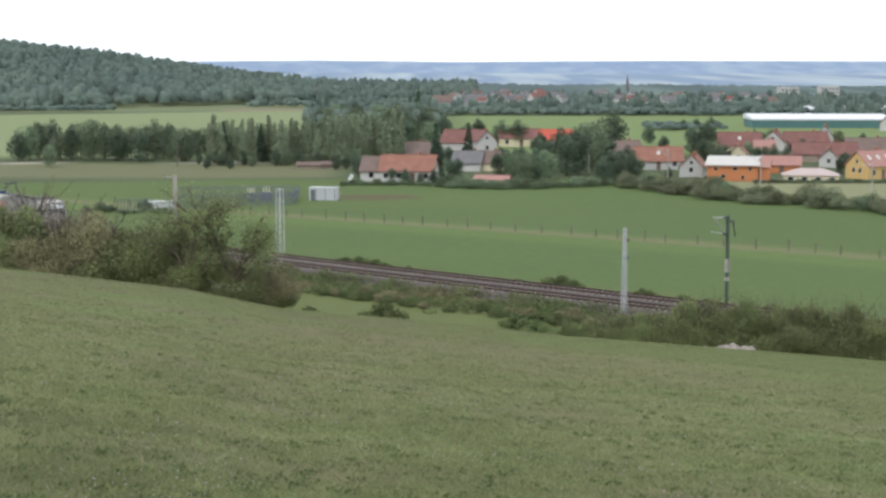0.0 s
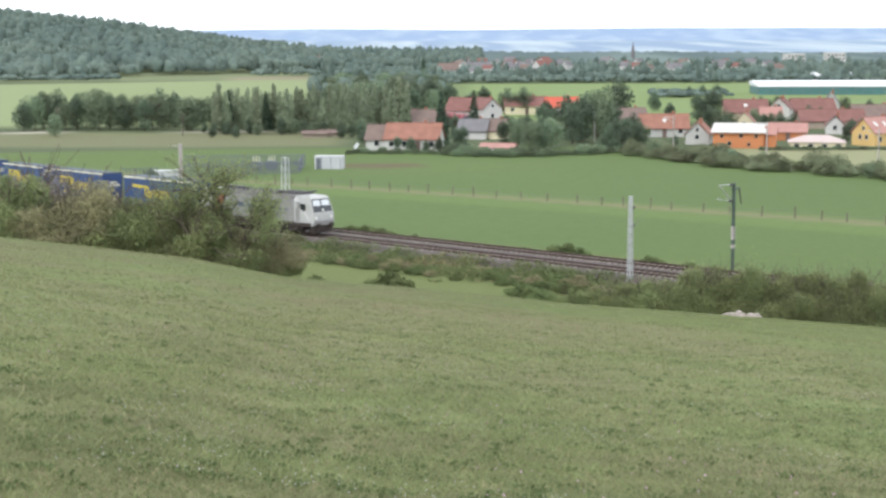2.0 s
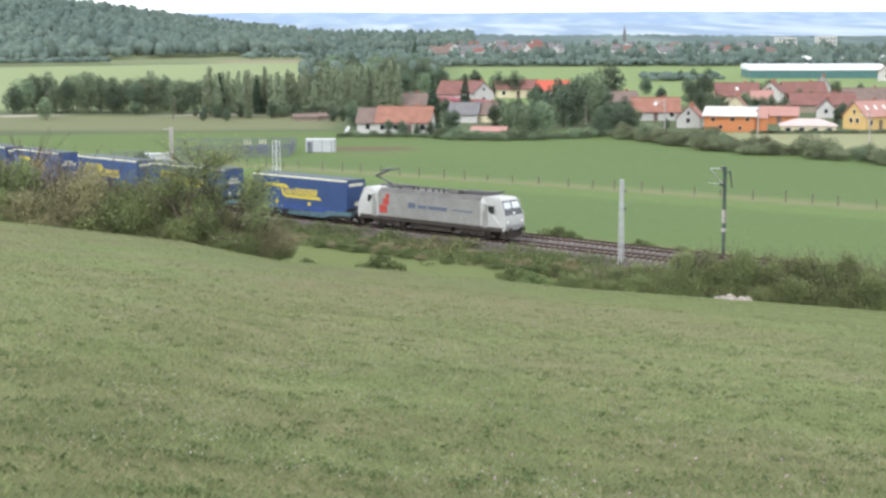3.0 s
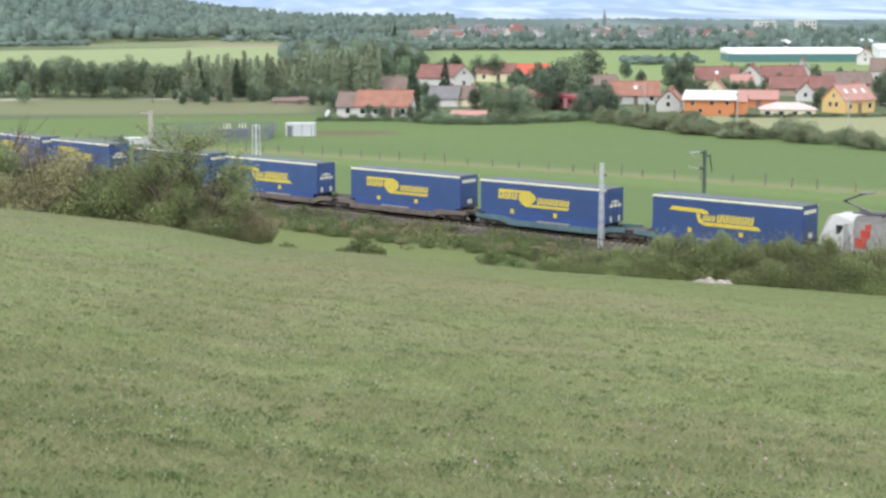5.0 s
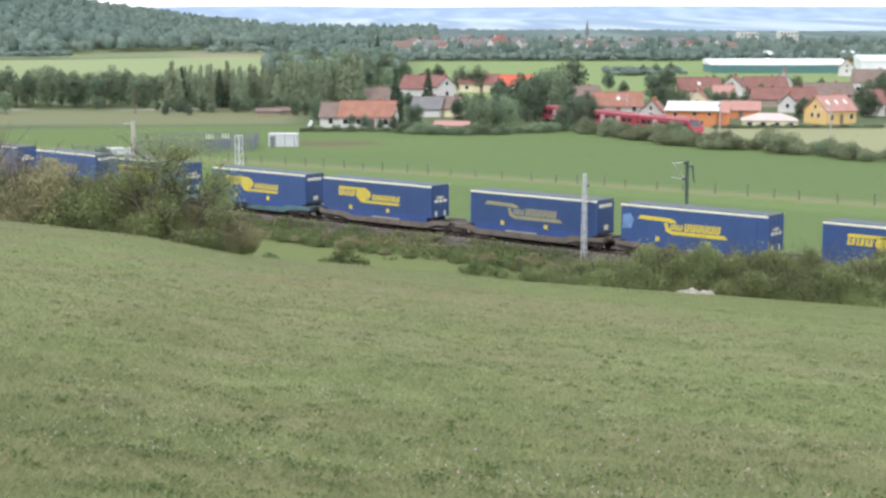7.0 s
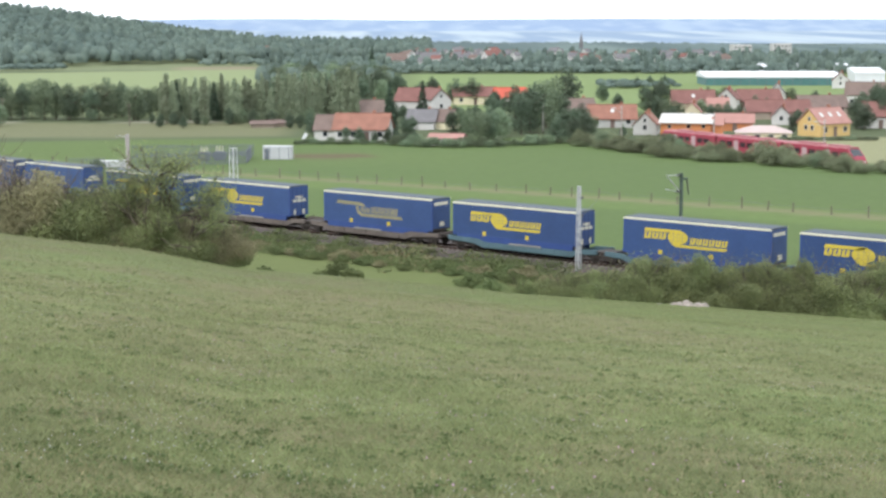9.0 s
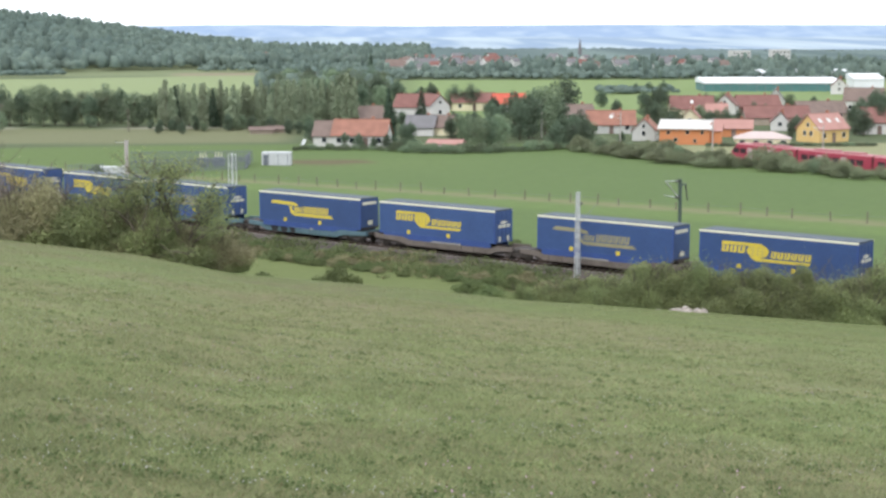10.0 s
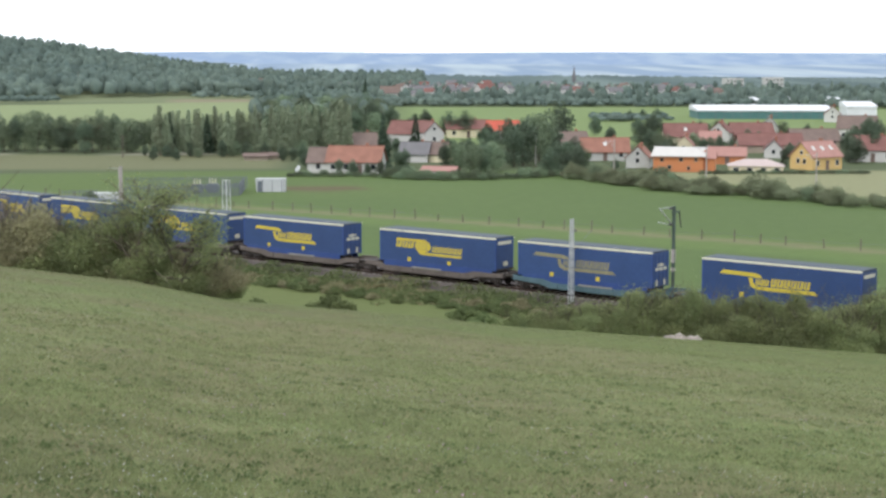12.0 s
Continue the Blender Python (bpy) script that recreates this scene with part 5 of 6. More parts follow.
LOCO = make_locomotive()
ORDER = ["xy", "yp", "fy", "yy", "fy", "xf", "yx", "yy", "xy", "fy"]
LOOKS = {"x": "blue curtain-sided semi-trailer with a sweeping yellow print", "y": "blue curtain-sided semi-trailer with bold yellow panels",
         "p": "blue curtain-sided semi-trailer with a pale scuffed corner", "f": "blue curtain-sided semi-trailer with a faded print"}
protos = {}
TRAILERS, WAGONS = [], []
for k, pair in enumerate(ORDER):
    mat = WAGON_TEAL if k in (0, 3, 5) else WAGON_BROWN
    label = "faded blue-green twin pocket wagon under two trailers" if mat is WAGON_TEAL else "dusty brown twin pocket wagon under two trailers"
    key = ("w", mat.name)
    if key not in protos:
        protos[key] = make_wagon(mat, label)
        WAGONS.append((protos[key], -34.2 * k))
    else:
        WAGONS.append((copy_thing(protos[key], Matrix()), -34.2 * k))
    for j, style in enumerate(pair):
        key = (style, j)
        if key not in protos:
            protos[key] = make_trailer(style, j == 0, LOOKS[style])
            ob = protos[key]
        else:
            ob = copy_thing(protos[key], Matrix())
        TRAILERS.append((ob, -34.2 * k - (18.2 if j else 0.0)))

# ---- red regional train on the branch line ----
TRAIN_RED = material("red_train_paint", (0.28, 0.04, 0.065), 0.35, vary=0.1)
TRAIN_GREY = material("dull_red_train_roof", (0.3, 0.11, 0.12), 0.6, vary=0.15)
TRAIN_GLASS = material("tinted_train_window", (0.05, 0.035, 0.04), 0.12, spec=0.6)
TRAIN_DOOR = material("pale_train_door", (0.42, 0.3, 0.31), 0.4)
BRANCH_DIR = Vector((0.4466, -0.8947, 0))
BRANCH_MID = Vector((57.9, 304.6, 0))
BRANCH_TURN = -63.47
BRANCH_Z = -2.95


def make_red_train():
    """Three-car electric unit; x forwards, nose at x = 0, z from the rail head."""
    unit = thing("regional_train", "red regional electric train with dark windows", "train")
    for c in range(3):
        x1 = -0.2 - 18.7 * c
        x0 = x1 - 18.3
        n1, n0 = (1.9 if c == 0 else 0), (1.9 if c == 2 else 0)
        prof = [(x0, 0.55), (x1, 0.55), (x1, 1.3), (x1 - n1 * 0.25, 2.2), (x1 - n1, 3.6), (x0 + n0, 3.6), (x0 + n0 * 0.25, 2.2), (x0, 1.3)]
        car = part("car_body", Shape().prism(prof, -1.42, 1.42, "y"), TRAIN_RED, unit, bevel=0.12)
        part("roof", Shape().prism([(-1.3, 3.6), (1.3, 3.6), (1.05, 3.86), (-1.05, 3.86)], x0 + n0, x1 - n1), TRAIN_GREY, car, "dull red roof")
        part("roof_pod", Shape().box(x0 + 3.5 + n0, x0 + 9, -0.8, 0.8, 3.86, 4.15), TRAIN_GREY, car, bevel=0.05)
        part("roof_pod", Shape().box(x0 + 11, x0 + 15, -0.8, 0.8, 3.86, 4.1), TRAIN_GREY, car, bevel=0.05)
        for sy in (-1, 1):
            for k in range(8):
                wx = x0 + 1.9 + 1.95 * k
                if k in (2, 5):
                    part("door", Shape().box(wx - 0.65, wx + 0.65, sy * 1.43 - 0.015, sy * 1.43 + 0.015, 0.75, 3.1), TRAIN_DOOR, car, "pale door")
                else:
                    part("window", Shape().box(wx - 0.8, wx + 0.8, sy * 1.43 - 0.012, sy * 1.43 + 0.012, 1.85, 2.85), TRAIN_GLASS, car)
            part("stripe", Shape().box(x0 + 0.4, x1 - 0.4, sy * 1.43 - 0.01, sy * 1.43 + 0.01, 0.62, 0.74), TRAIN_DOOR, car)
        for bx in (x0 + 2.6, x1 - 2.6):
            bogie = part("bogie", Shape().box(bx - 1.4, bx + 1.4, -1.1, 1.1, 0.3, 0.56), STEEL_DARK, unit)
            for dx in (-0.95, 0.95):
                for sy in (-1, 1):
                    part("wheel", Shape().rod((bx + dx, sy * 0.7, 0.42), (bx + dx, sy * 0.84, 0.42), 0.42, 0.42, 12), STEEL_DARK, bogie)
        for xe, sgn, n in ((x1, 1, n1), (x0, -1, n0)):
            if n:
                s = Shape().add([(xe - sgn * n * 0.30, -1.15, 2.25), (xe - sgn * n * 0.30, 1.15, 2.25), (xe - sgn * n * 0.92, 1.0, 3.45), (xe - sgn * n * 0.92, -1.0, 3.45),
                                 (xe - sgn * (n * 0.30 - 0.05), -1.15, 2.27), (xe - sgn * (n * 0.30 - 0.05), 1.15, 2.27), (xe - sgn * (n * 0.92 - 0.05), 1.0, 3.47), (xe - sgn * (n * 0.92 - 0.05), -1.0, 3.47)],
                                [(0, 1, 2, 3), (4, 7, 6, 5), (0, 4, 5, 1), (1, 5, 6, 2), (2, 6, 7, 3), (3, 7, 4, 0)])
                part("windscreen", s, GLASS_DARK, car)
                for y in (-0.95, 0.95):
                    part("headlamp", Shape().rod((xe, y, 1.1), (xe + sgn * 0.03, y, 1.1), 0.16, 0.16, 8), LAMP_GLASS, car)
    for c in (1, 2):
        x = 0.0 - 18.7 * c
        part("gangway", Shape().box(x - 0.22, x + 0.02, -1.2, 1.2, 0.8, 3.4), STEEL_DARK, unit)
    return unit


RED_TRAIN = make_red_train()
RED_TRAIN.scale = (1, 1, 0.88)
branch = thing("branch_track", "railway track behind the hedge", "railway track", pose(BRANCH_MID.x, BRANCH_MID.y, BRANCH_Z, 0, 0, BRANCH_TURN), kind="structure")
part("ballast_bed", Shape().prism([(-2.6, -1.3), (-1.6, -0.25), (1.6, -0.25), (2.6, -1.3)], -260, 260), BALLAST, branch)
for y in (-0.755, 0.755):
    part("rail", Shape().box(-260, 260, y - 0.035, y + 0.035, -0.25, 0.0), RUST, branch)


# ---- village ----
WHITE_WALL = material("white_render", (0.48, 0.47, 0.45), 0.9, vary=0.1, scale=0.4, fine=4)
GREY_WALL = material("grey_render", (0.42, 0.42, 0.4), 0.9, vary=0.14, scale=0.4)
CREAM_WALL = material("cream_render", (0.6, 0.54, 0.38), 0.9, vary=0.1, scale=0.4)
YELLOW_WALL = material("yellow_render", (0.52, 0.36, 0.15), 0.9, vary=0.08, scale=0.4)
ORANGE_WALL = material("orange_render", (0.45, 0.18, 0.08), 0.85, vary=0.07, scale=0.4)
BROWN_WALL = material("brown_render", (0.3, 0.25, 0.2), 0.9, vary=0.15, scale=0.4)
TERRACOTTA = material("terracotta_tiles", (0.23, 0.11, 0.08), 0.85, vary=0.22, scale=0.5, fine=5, bump=0.02)
RED_ROOF = material("bright_red_tiles", (0.4, 0.085, 0.055), 0.8, vary=0.14, scale=0.5, fine=5, bump=0.02)
DARK_RED_ROOF = material("weathered_dark_red_tiles", (0.17, 0.083, 0.072), 0.9, vary=0.25, scale=0.4, fine=5, bump=0.02)
PINK_ROOF = material("faded_pink_tiles", (0.32, 0.175, 0.15), 0.85, vary=0.15, scale=0.5, fine=5)
BROWN_ROOF = material("brown_tiles", (0.15, 0.11, 0.095), 0.9, vary=0.22, scale=0.5, fine=5)
GREY_ROOF = material("grey_slates", (0.14, 0.135, 0.14), 0.85, vary=0.2, scale=0.5, fine=5)
PALE_ROOF = material("pale_sheet_roof", (0.46, 0.44, 0.41), 0.6, vary=0.1, scale=0.5)
WINDOW_FRAME = material("white_window_frame", (0.5, 0.5, 0.48), 0.5)
TEAL = material("teal_cladding", (0.07, 0.16, 0.155), 0.6, vary=0.15, scale=0.3)
SHEET_WHITE = material("white_sheet_metal", (0.6, 0.61, 0.63), 0.5, vary=0.06, scale=0.5)
FENCE_GREY = material("blue_grey_fence_steel", (0.125, 0.14, 0.16), 0.6, vary=0.15)
CONTAINER_WHITE = material("dull_white_sheet_metal", (0.44, 0.45, 0.46), 0.5, vary=0.1, scale=0.8)
BRICK = material("chimney_brick", (0.28, 0.13, 0.09), 0.9, vary=0.2)


def window(parent, x, y, z, w, h, face, frame_mat=None):
    """A framed window on a wall that faces -y, +y (face 'y') or +x, -x (face 'x')."""
    e = 0.05
    if face[0] == "y":
        s = -1 if face == "y-" else 1
        f = part("window", Shape().box(x - w / 2, x + w / 2, y - e, y + e, z, z + h), frame_mat or WINDOW_FRAME, parent)
        part("pane", Shape().box(x - w / 2 + 0.09, x + w / 2 - 0.09, *sorted((y + s * 0.02, y + s * (e + 0.012))), z + 0.09, z + h - 0.09), GLASS_DARK, f)
    else:
        s = 1 if face == "x+" else -1
        f = part("window", Shape().box(x - e, x + e, y - w / 2, y + w / 2, z, z + h), WINDOW_FRAME, parent, "white-framed window")
        part("pane", Shape().box(*sorted((x + s * 0.02, x + s * (e + 0.012))), y - w / 2 + 0.09, y + w / 2 - 0.09, z + 0.09, z + h - 0.09), GLASS_DARK, f)


def make_house(name, label, a, dist, turn, length, depth, wall_h, roof_h, wall, roof, wins=3, gable_wins=1, chimney=True, lift=0.0, skylights=0, storeys=1, category="house", group="houses of the village"):
    """Gabled house; the ridge runs along its own x."""
    x, y = a * dist, dist
    h = thing(name, label, category, pose(x, y, lz(x, y) + lift, 0, 0, turn), group)
    L, D = length / 2, depth / 2
    part("wall", Shape().prism([(-D, -1.0), (D, -1.0), (D, wall_h), (0, wall_h + roof_h), (-D, wall_h)], -L, L), wall, h)
    t, o = 0.16, 0.35
    up = roof_h / D
    for s, nm in ((-1, "roof"), (1, "roof")):
        outline = [(0, wall_h + roof_h + 0.02), (s * (D + o), wall_h - o * up + 0.02), (s * (D + o), wall_h - o * up + t + 0.04), (0, wall_h + roof_h + t + 0.06)]
        slab = part(nm, Shape().prism(outline, -L - o, L + o), roof, h)
        for k in range(skylights if s < 0 else 0):
            fx = -L + (k + 0.7) * length / (skylights + 0.4)
            fy = -D * 0.5
            fz = wall_h + roof_h * 0.5 + t + 0.08
            part("skylight", Shape().prism([(fy - 0.45, fz - 0.45 * up), (fy + 0.45, fz + 0.45 * up), (fy + 0.45, fz + 0.45 * up + 0.08), (fy - 0.45, fz - 0.45 * up + 0.08)], fx - 0.4, fx + 0.4), WINDOW_FRAME, slab, "pale roof window")
    part("ridge_cap", Shape().rod((-L - o, 0, wall_h + roof_h + t + 0.06), (L + o, 0, wall_h + roof_h + t + 0.06), 0.11, 0.11, 6), roof, h)
    if chimney:
        part("chimney", Shape().box(L * 0.35, L * 0.35 + 0.6, 0.25, 0.85, wall_h + roof_h * 0.6, wall_h + roof_h + 0.8), BRICK, h, "brick chimney", bevel=0.03)
    for st in range(storeys):
        for k in range(wins):
            fx = -L + (k + 0.5) * length / wins
            for s, f in ((-1, "y-"), (1, "y+")):
                if wall_h > 2 and not (k == wins // 2 and st == 0 and wins > 2):
                    window(h, fx, s * D, 0.85 + 2.7 * st, 1.1, 1.25, f)
    if wins > 2:
        part("door", Shape().box(-L + (wins // 2 + 0.5) * length / wins - 0.5, -L + (wins // 2 + 0.5) * length / wins + 0.5, -D - 0.05, -D + 0.05, 0.0, 2.05), BROWN_ROOF, h, "dark wooden door")
    for k in range(gable_wins):
        for s, f in ((-1, "x-"), (1, "x+")):
            window(h, s * L, (k - (gable_wins - 1) / 2) * 1.8, wall_h * 0.45 if storeys == 1 else 3.2, 0.95, 1.15, f)
            if roof_h > 2.2 and k == 0:
                window(h, s * L, 0, wall_h + 0.35, 0.8, 0.95, f)
    return h


make_house("farmhouse", "long white farmhouse with an orange tiled roof", -0.0210, 336, -9, 11.2, 8.0, 2.5, 2.9, WHITE_WALL, TERRACOTTA, 4)
make_house("farmhouse_annex", "white annex with a dark brown roof beside the farmhouse", -0.0425, 338, -9, 4.6, 7.2, 2.3, 2.7, WHITE_WALL, BROWN_ROOF, 1, 0, False)
make_house("house", "grey-roofed house behind the farmhouse", -0.0175, 395, 12, 7, 7, 2.8, 2.6, GREY_WALL, BROWN_ROOF, 2)
make_house("house", "tall white house with a red roof among trees", 0.011, 440, -22, 9, 7.5, 3.4, 3.2, WHITE_WALL, DARK_RED_ROOF, 2, 2, storeys=1)
make_house("house", "white gabled house among dark trees", 0.0235, 430, -70, 9, 5.5, 4.3, 2.6, WHITE_WALL, DARK_RED_ROOF, 2, 1)
make_house("house", "low house with a dark slate roof", 0.016, 372, -12, 6.6, 7, 1.9, 2.4, WHITE_WALL, GREY_ROOF, 2)
make_house("house", "pale gabled house with a grey roof", 0.029, 372, -25, 5.5, 6.5, 1.9, 2.4, CREAM_WALL, BROWN_ROOF, 2)
make_house("garden_shed", "low white shed with a flat red roof", 0.031, 321, -14, 6.6, 4.2, 1.5, 0.6, WHITE_WALL, PINK_ROOF, 2, 0, False, category="shed")
make_house("house", "house with a bright red tiled roof", 0.070, 476, 4, 9.4, 8, 2.6, 2.6, WHITE_WALL, RED_ROOF, 3)
make_house("house", "house with a long brown roof", 0.0475, 486, 5, 13, 8, 2.6, 2.4, CREAM_WALL, DARK_RED_ROOF, 3)
make_house("house", "house with a broad terracotta roof and dormers", 0.1335, 378, -5, 11, 8, 2.1, 2.9, GREY_WALL, TERRACOTTA, 3, skylights=1)
make_house("house", "small grey gabled house with a red roof", 0.1555, 352, -106, 7.2, 5.0, 2.4, 2.4, GREY_WALL, TERRACOTTA, 2, 1)
make_house("house", "large house with a weathered dark red roof", 0.1835, 436, -4, 11.5, 8, 2.8, 3.2, CREAM_WALL, DARK_RED_ROOF, 4, skylights=1)
make_house("house", "cream gabled house with a pink roof", 0.1835, 400, -104, 6.5, 4.6, 2.4, 2.2, CREAM_WALL, PINK_ROOF, 2, 1)
make_house("house", "house with a dull pink tiled roof", 0.1995, 412, -8, 5.2, 6, 2.7, 2.3, WHITE_WALL, PINK_ROOF, 2)
make_house("house", "house with a dark red hipped roof", 0.206, 450, -112, 7, 6, 3.2, 2.8, WHITE_WALL, DARK_RED_ROOF, 2)
make_house("barn", "long barn with a weathered dark red roof", 0.2365, 408, -3, 16, 8, 2.0, 2.6, BROWN_WALL, DARK_RED_ROOF, 4, 0, category="barn")
make_house("barn", "old barn with a brown roof", 0.2245, 455, 4, 12, 8, 2.4, 3.0, BROWN_WALL, DARK_RED_ROOF, 3, 0, category="barn")
make_house("house", "house with two white gables and a dark red roof", 0.2395, 386, -103, 6.5, 4.4, 2.2, 2.2, WHITE_WALL, DARK_RED_ROOF, 2)
make_house("house", "grey gabled house with a steep slate roof", 0.2365, 475, -104, 8, 5.5, 3.2, 3.4, GREY_WALL, GREY_ROOF, 2)
make_house("house", "yellow house with a pink roof and roof windows", 0.2665, 346, 32, 9.0, 6.6, 2.9, 2.9, YELLOW_WALL, PINK_ROOF, 3, 2, skylights=3)
make_house("house", "house with a salmon tiled roof", 0.2105, 364, -12, 8.2, 6, 1.9, 1.7, ORANGE_WALL, PINK_ROOF, 3, 0)
make_house("barn", "brown-roofed outbuilding at the village edge", 0.264, 425, 6, 13, 8, 2.2, 2.8, BROWN_WALL, BROWN_ROOF, 3, 0, category="barn")
make_house("house", "white house on rising ground behind the barns", 0.276, 600, -105, 8, 6, 3.0, 3.0, WHITE_WALL, DARK_RED_ROOF, 2)
make_house("house", "white house with a brown roof", 0.292, 470, -20, 11, 8, 3.4, 3.4, WHITE_WALL, BROWN_ROOF, 3)
make_house("house", "house with a red roof by the trees", 0.302, 372, -15, 10, 8, 2.8, 3.0, WHITE_WALL, DARK_RED_ROOF, 3)
make_house("house", "house with a brown roof behind the garden trees", 0.112, 410, 10, 8, 7, 2.4, 2.6, GREY_WALL, BROWN_ROOF, 2)

# orange house with a pale lean-to roof
oh = thing("orange_house", "bright orange rendered house with a pale sloping roof", "house", pose(0.1805 * 341, 341, lz(61.5, 341), 0, 0, -14), "houses of the village")
part("wall", Shape().prism([(-4, -1), (4, -1), (4, 4.6), (-4, 3.35)], -5.2, 5.2), ORANGE_WALL, oh)
part("roof", Shape().prism([(-4.6, 3.22), (4.4, 4.68), (4.4, 4.86), (-4.6, 3.40)], -5.7, 5.7), PALE_ROOF, oh, "pale sheet roof")
for wx, wz, ww in ((-3.4, 2.1, 0.8), (0.6, 2.2, 0.9), (3.7, 2.2, 0.7), (2.2, 0.4, 0.7), (-1.8, 0.6, 0.9)):
    window(oh, wx, -4, wz, ww, 0.85, "y-", BROWN_WALL)
window(oh, 5.2, -1, 1.6, 1.2, 1.4, "x+")
wing = part("wing", Shape().prism([(-2.6, -1), (2.6, -1), (2.6, 2.9), (0, 4.4), (-2.6, 2.9)], 5.21, 7.6), ORANGE_WALL, oh, "orange side wing")
for s in (-1, 1):
    part("wing_roof", Shape().prism([(0, 4.42), (s * 2.9, 2.75), (s * 2.9, 2.9), (0, 4.6)], 5.3, 7.9), PINK_ROOF, wing)
hall = thing("low_hall", "low hall with a pale pink hipped roof", "building", pose(0.2285 * 338, 338, lz(79, 341), 0, 0, -10), "houses of the village")
part("wall", Shape().box(-5.6, 5.6, -3.4, 3.4, -1, 1.4), CREAM_WALL, hall)
part("roof", Shape().add([(-6, -3.8, 1.35), (6, -3.8, 1.35), (6, 3.8, 1.35), (-6, 3.8, 1.35), (-2.4, 0, 2.7), (2.4, 0, 2.7)], [(0, 1, 5, 4), (1, 2, 5), (2, 3, 4, 5), (3, 0, 4), (3, 2, 1, 0)]), material("pale_pink_roof", (0.42, 0.34, 0.32), 0.7, vary=0.1), hall, "pale pink hipped roof")
for k in range(4):
    window(hall, -4.2 + 2.8 * k, -3.4, 0.1, 1.2, 0.95, "y-")


def greenhouse(a, dist, length, height, depth, label, side):
    g = thing("greenhouse_hall", label, "building", pose(a * dist, dist, lz(a * dist, dist), 0, 0, -3))
    part("wall", Shape().box(-length / 2, length / 2, -depth / 2, depth / 2, -1, height * 0.62), side, g)
    part("roof", Shape().prism([(-depth / 2 - 0.3, height * 0.6), (depth / 2, height * 0.6), (depth / 2, height * 0.95), (depth * 0.3, height), (-depth / 2 - 0.3, height * 0.72)], -length / 2 - 0.3, length / 2 + 0.3), SHEET_WHITE, g, "white sheet roof")
    n = int(length / 3.2)
    for k in range(n + 1):
        x = -length / 2 + k * length / n
        part("rib", Shape().box(x - 0.08, x + 0.08, -depth / 2 - 0.06, -depth / 2 + 0.02, 0, height * 0.6), SHEET_WHITE if side is SHEET_WHITE else FENCE_GREY, g)


greenhouse(0.2315, 640, 54, 5.0, 26, "long hall with teal sides and a white roof", TEAL)
greenhouse(0.252, 830, 46, 3.6, 20, "far white greenhouse block", SHEET_WHITE)
greenhouse(0.292, 660, 12, 6.0, 14, "white hall behind the houses", SHEET_WHITE)
greenhouse(0.232, 905, 40, 3.0, 12, "low far white greenhouse", SHEET_WHITE)

# distant town: houses scattered through the tree belt
rng = np.random.default_rng(21)
TOWN = []
for k, (wall, roof, lab) in enumerate(((WHITE_WALL, BROWN_ROOF, "small white house with a brown roof in the distance"), (GREY_WALL, GREY_ROOF, "small grey house with a slate roof in the distance"),
                                      (WHITE_WALL, GREY_ROOF, "small white house with a grey roof in the distance"), (WHITE_WALL, DARK_RED_ROOF, "small white house with a dark red roof in the distance"))):
    TOWN.append(make_house("town_house", lab, 0.02 * k, 900 + 25 * k, 15 * k, 11, 8, 4.2, 3.4, wall, roof, 2, 1, group="houses of the distant town"))
for k in range(62):
    az = rng.uniform(-0.085, 0.2) if k < 90 else rng.uniform(0.0, 0.33)
    dist = rng.uniform(850, 1150) if az > -0.03 else rng.uniform(1050, 1450)
    x, y = dist * math.sin(az), dist * math.cos(az)
    size = rng.uniform(0.5, 0.8)
    copy_thing(TOWN[k % 4], pose(x, y, lz(x, y) + rng.uniform(0.5, 3.0), 0, 0, rng.uniform(-60, 60)) @ Matrix.Diagonal((size, size, size, 1)))
ch = thing("church", "slim dark church spire over the town", "church", pose(164, 1440, -3))
part("tower", Shape().box(-1.5, 1.5, -1.5, 1.5, 0, 6.5), GREY_ROOF, ch)
part("spire", Shape().rod((0, 0, 6.5), (0, 0, 16.5), 1.8, 0.1, 8), GREY_ROOF, ch, "dark pointed spire")
blk = thing("tower_block", "pale grey apartment block beyond the trees", "building", pose(0.238 * 1190, 1190, -6))
part("wall", Shape().box(-7, 7, -5, 5, 0, 12.5), GREY_WALL, blk)
for r in range(4):
    for c in range(5):
        window(blk, -5.4 + 2.7 * c, -5, 1.3 + 2.8 * r, 1.3, 1.4, "y-")
blk2 = copy_thing(blk, pose(0.213 * 1200, 1200, -7, 0, 0, 8))

# ---- branch line masts and poles ----
for s in (-62, -31, 0, 31, 62):
    p = BRANCH_MID + BRANCH_DIR * s + Vector((0.8947, 0.4466, 0)) * 2.8
    m = thing("catenary_mast", "dull grey mast beside the branch line", "mast", pose(p.x, p.y, lz(p.x, p.y), 0, 0, BRANCH_TURN), "branch line masts")
    part("post", Shape().rod((0, 0, -0.5), (0, 0, 7.2), 0.15, 0.1, 8), CONCRETE, m)
    part("bracket_arm", Shape().rod((0, 0, 6.6), (0, -2.6, 6.9), 0.04).rod((0, 0, 5.6), (0, -2.4, 6.85), 0.04), GALVANISED, m)
for a, d, h in ((-0.2425, 395, 6.4), (-0.191, 985, 13), (-0.165, 385, 5.5)):
    pole = thing("utility_pole", "grey wooden utility pole in the fields", "pole", pose(a * d, d, lz(a * d, d)))
    part("post", Shape().rod((0, 0, -0.5), (0, 0, h), 0.14, 0.1, 8), WOOD, pole)
    part("cross_arm", Shape().box(-0.7, 0.7, -0.05, 0.05, h - 0.5, h - 0.38), WOOD, pole)

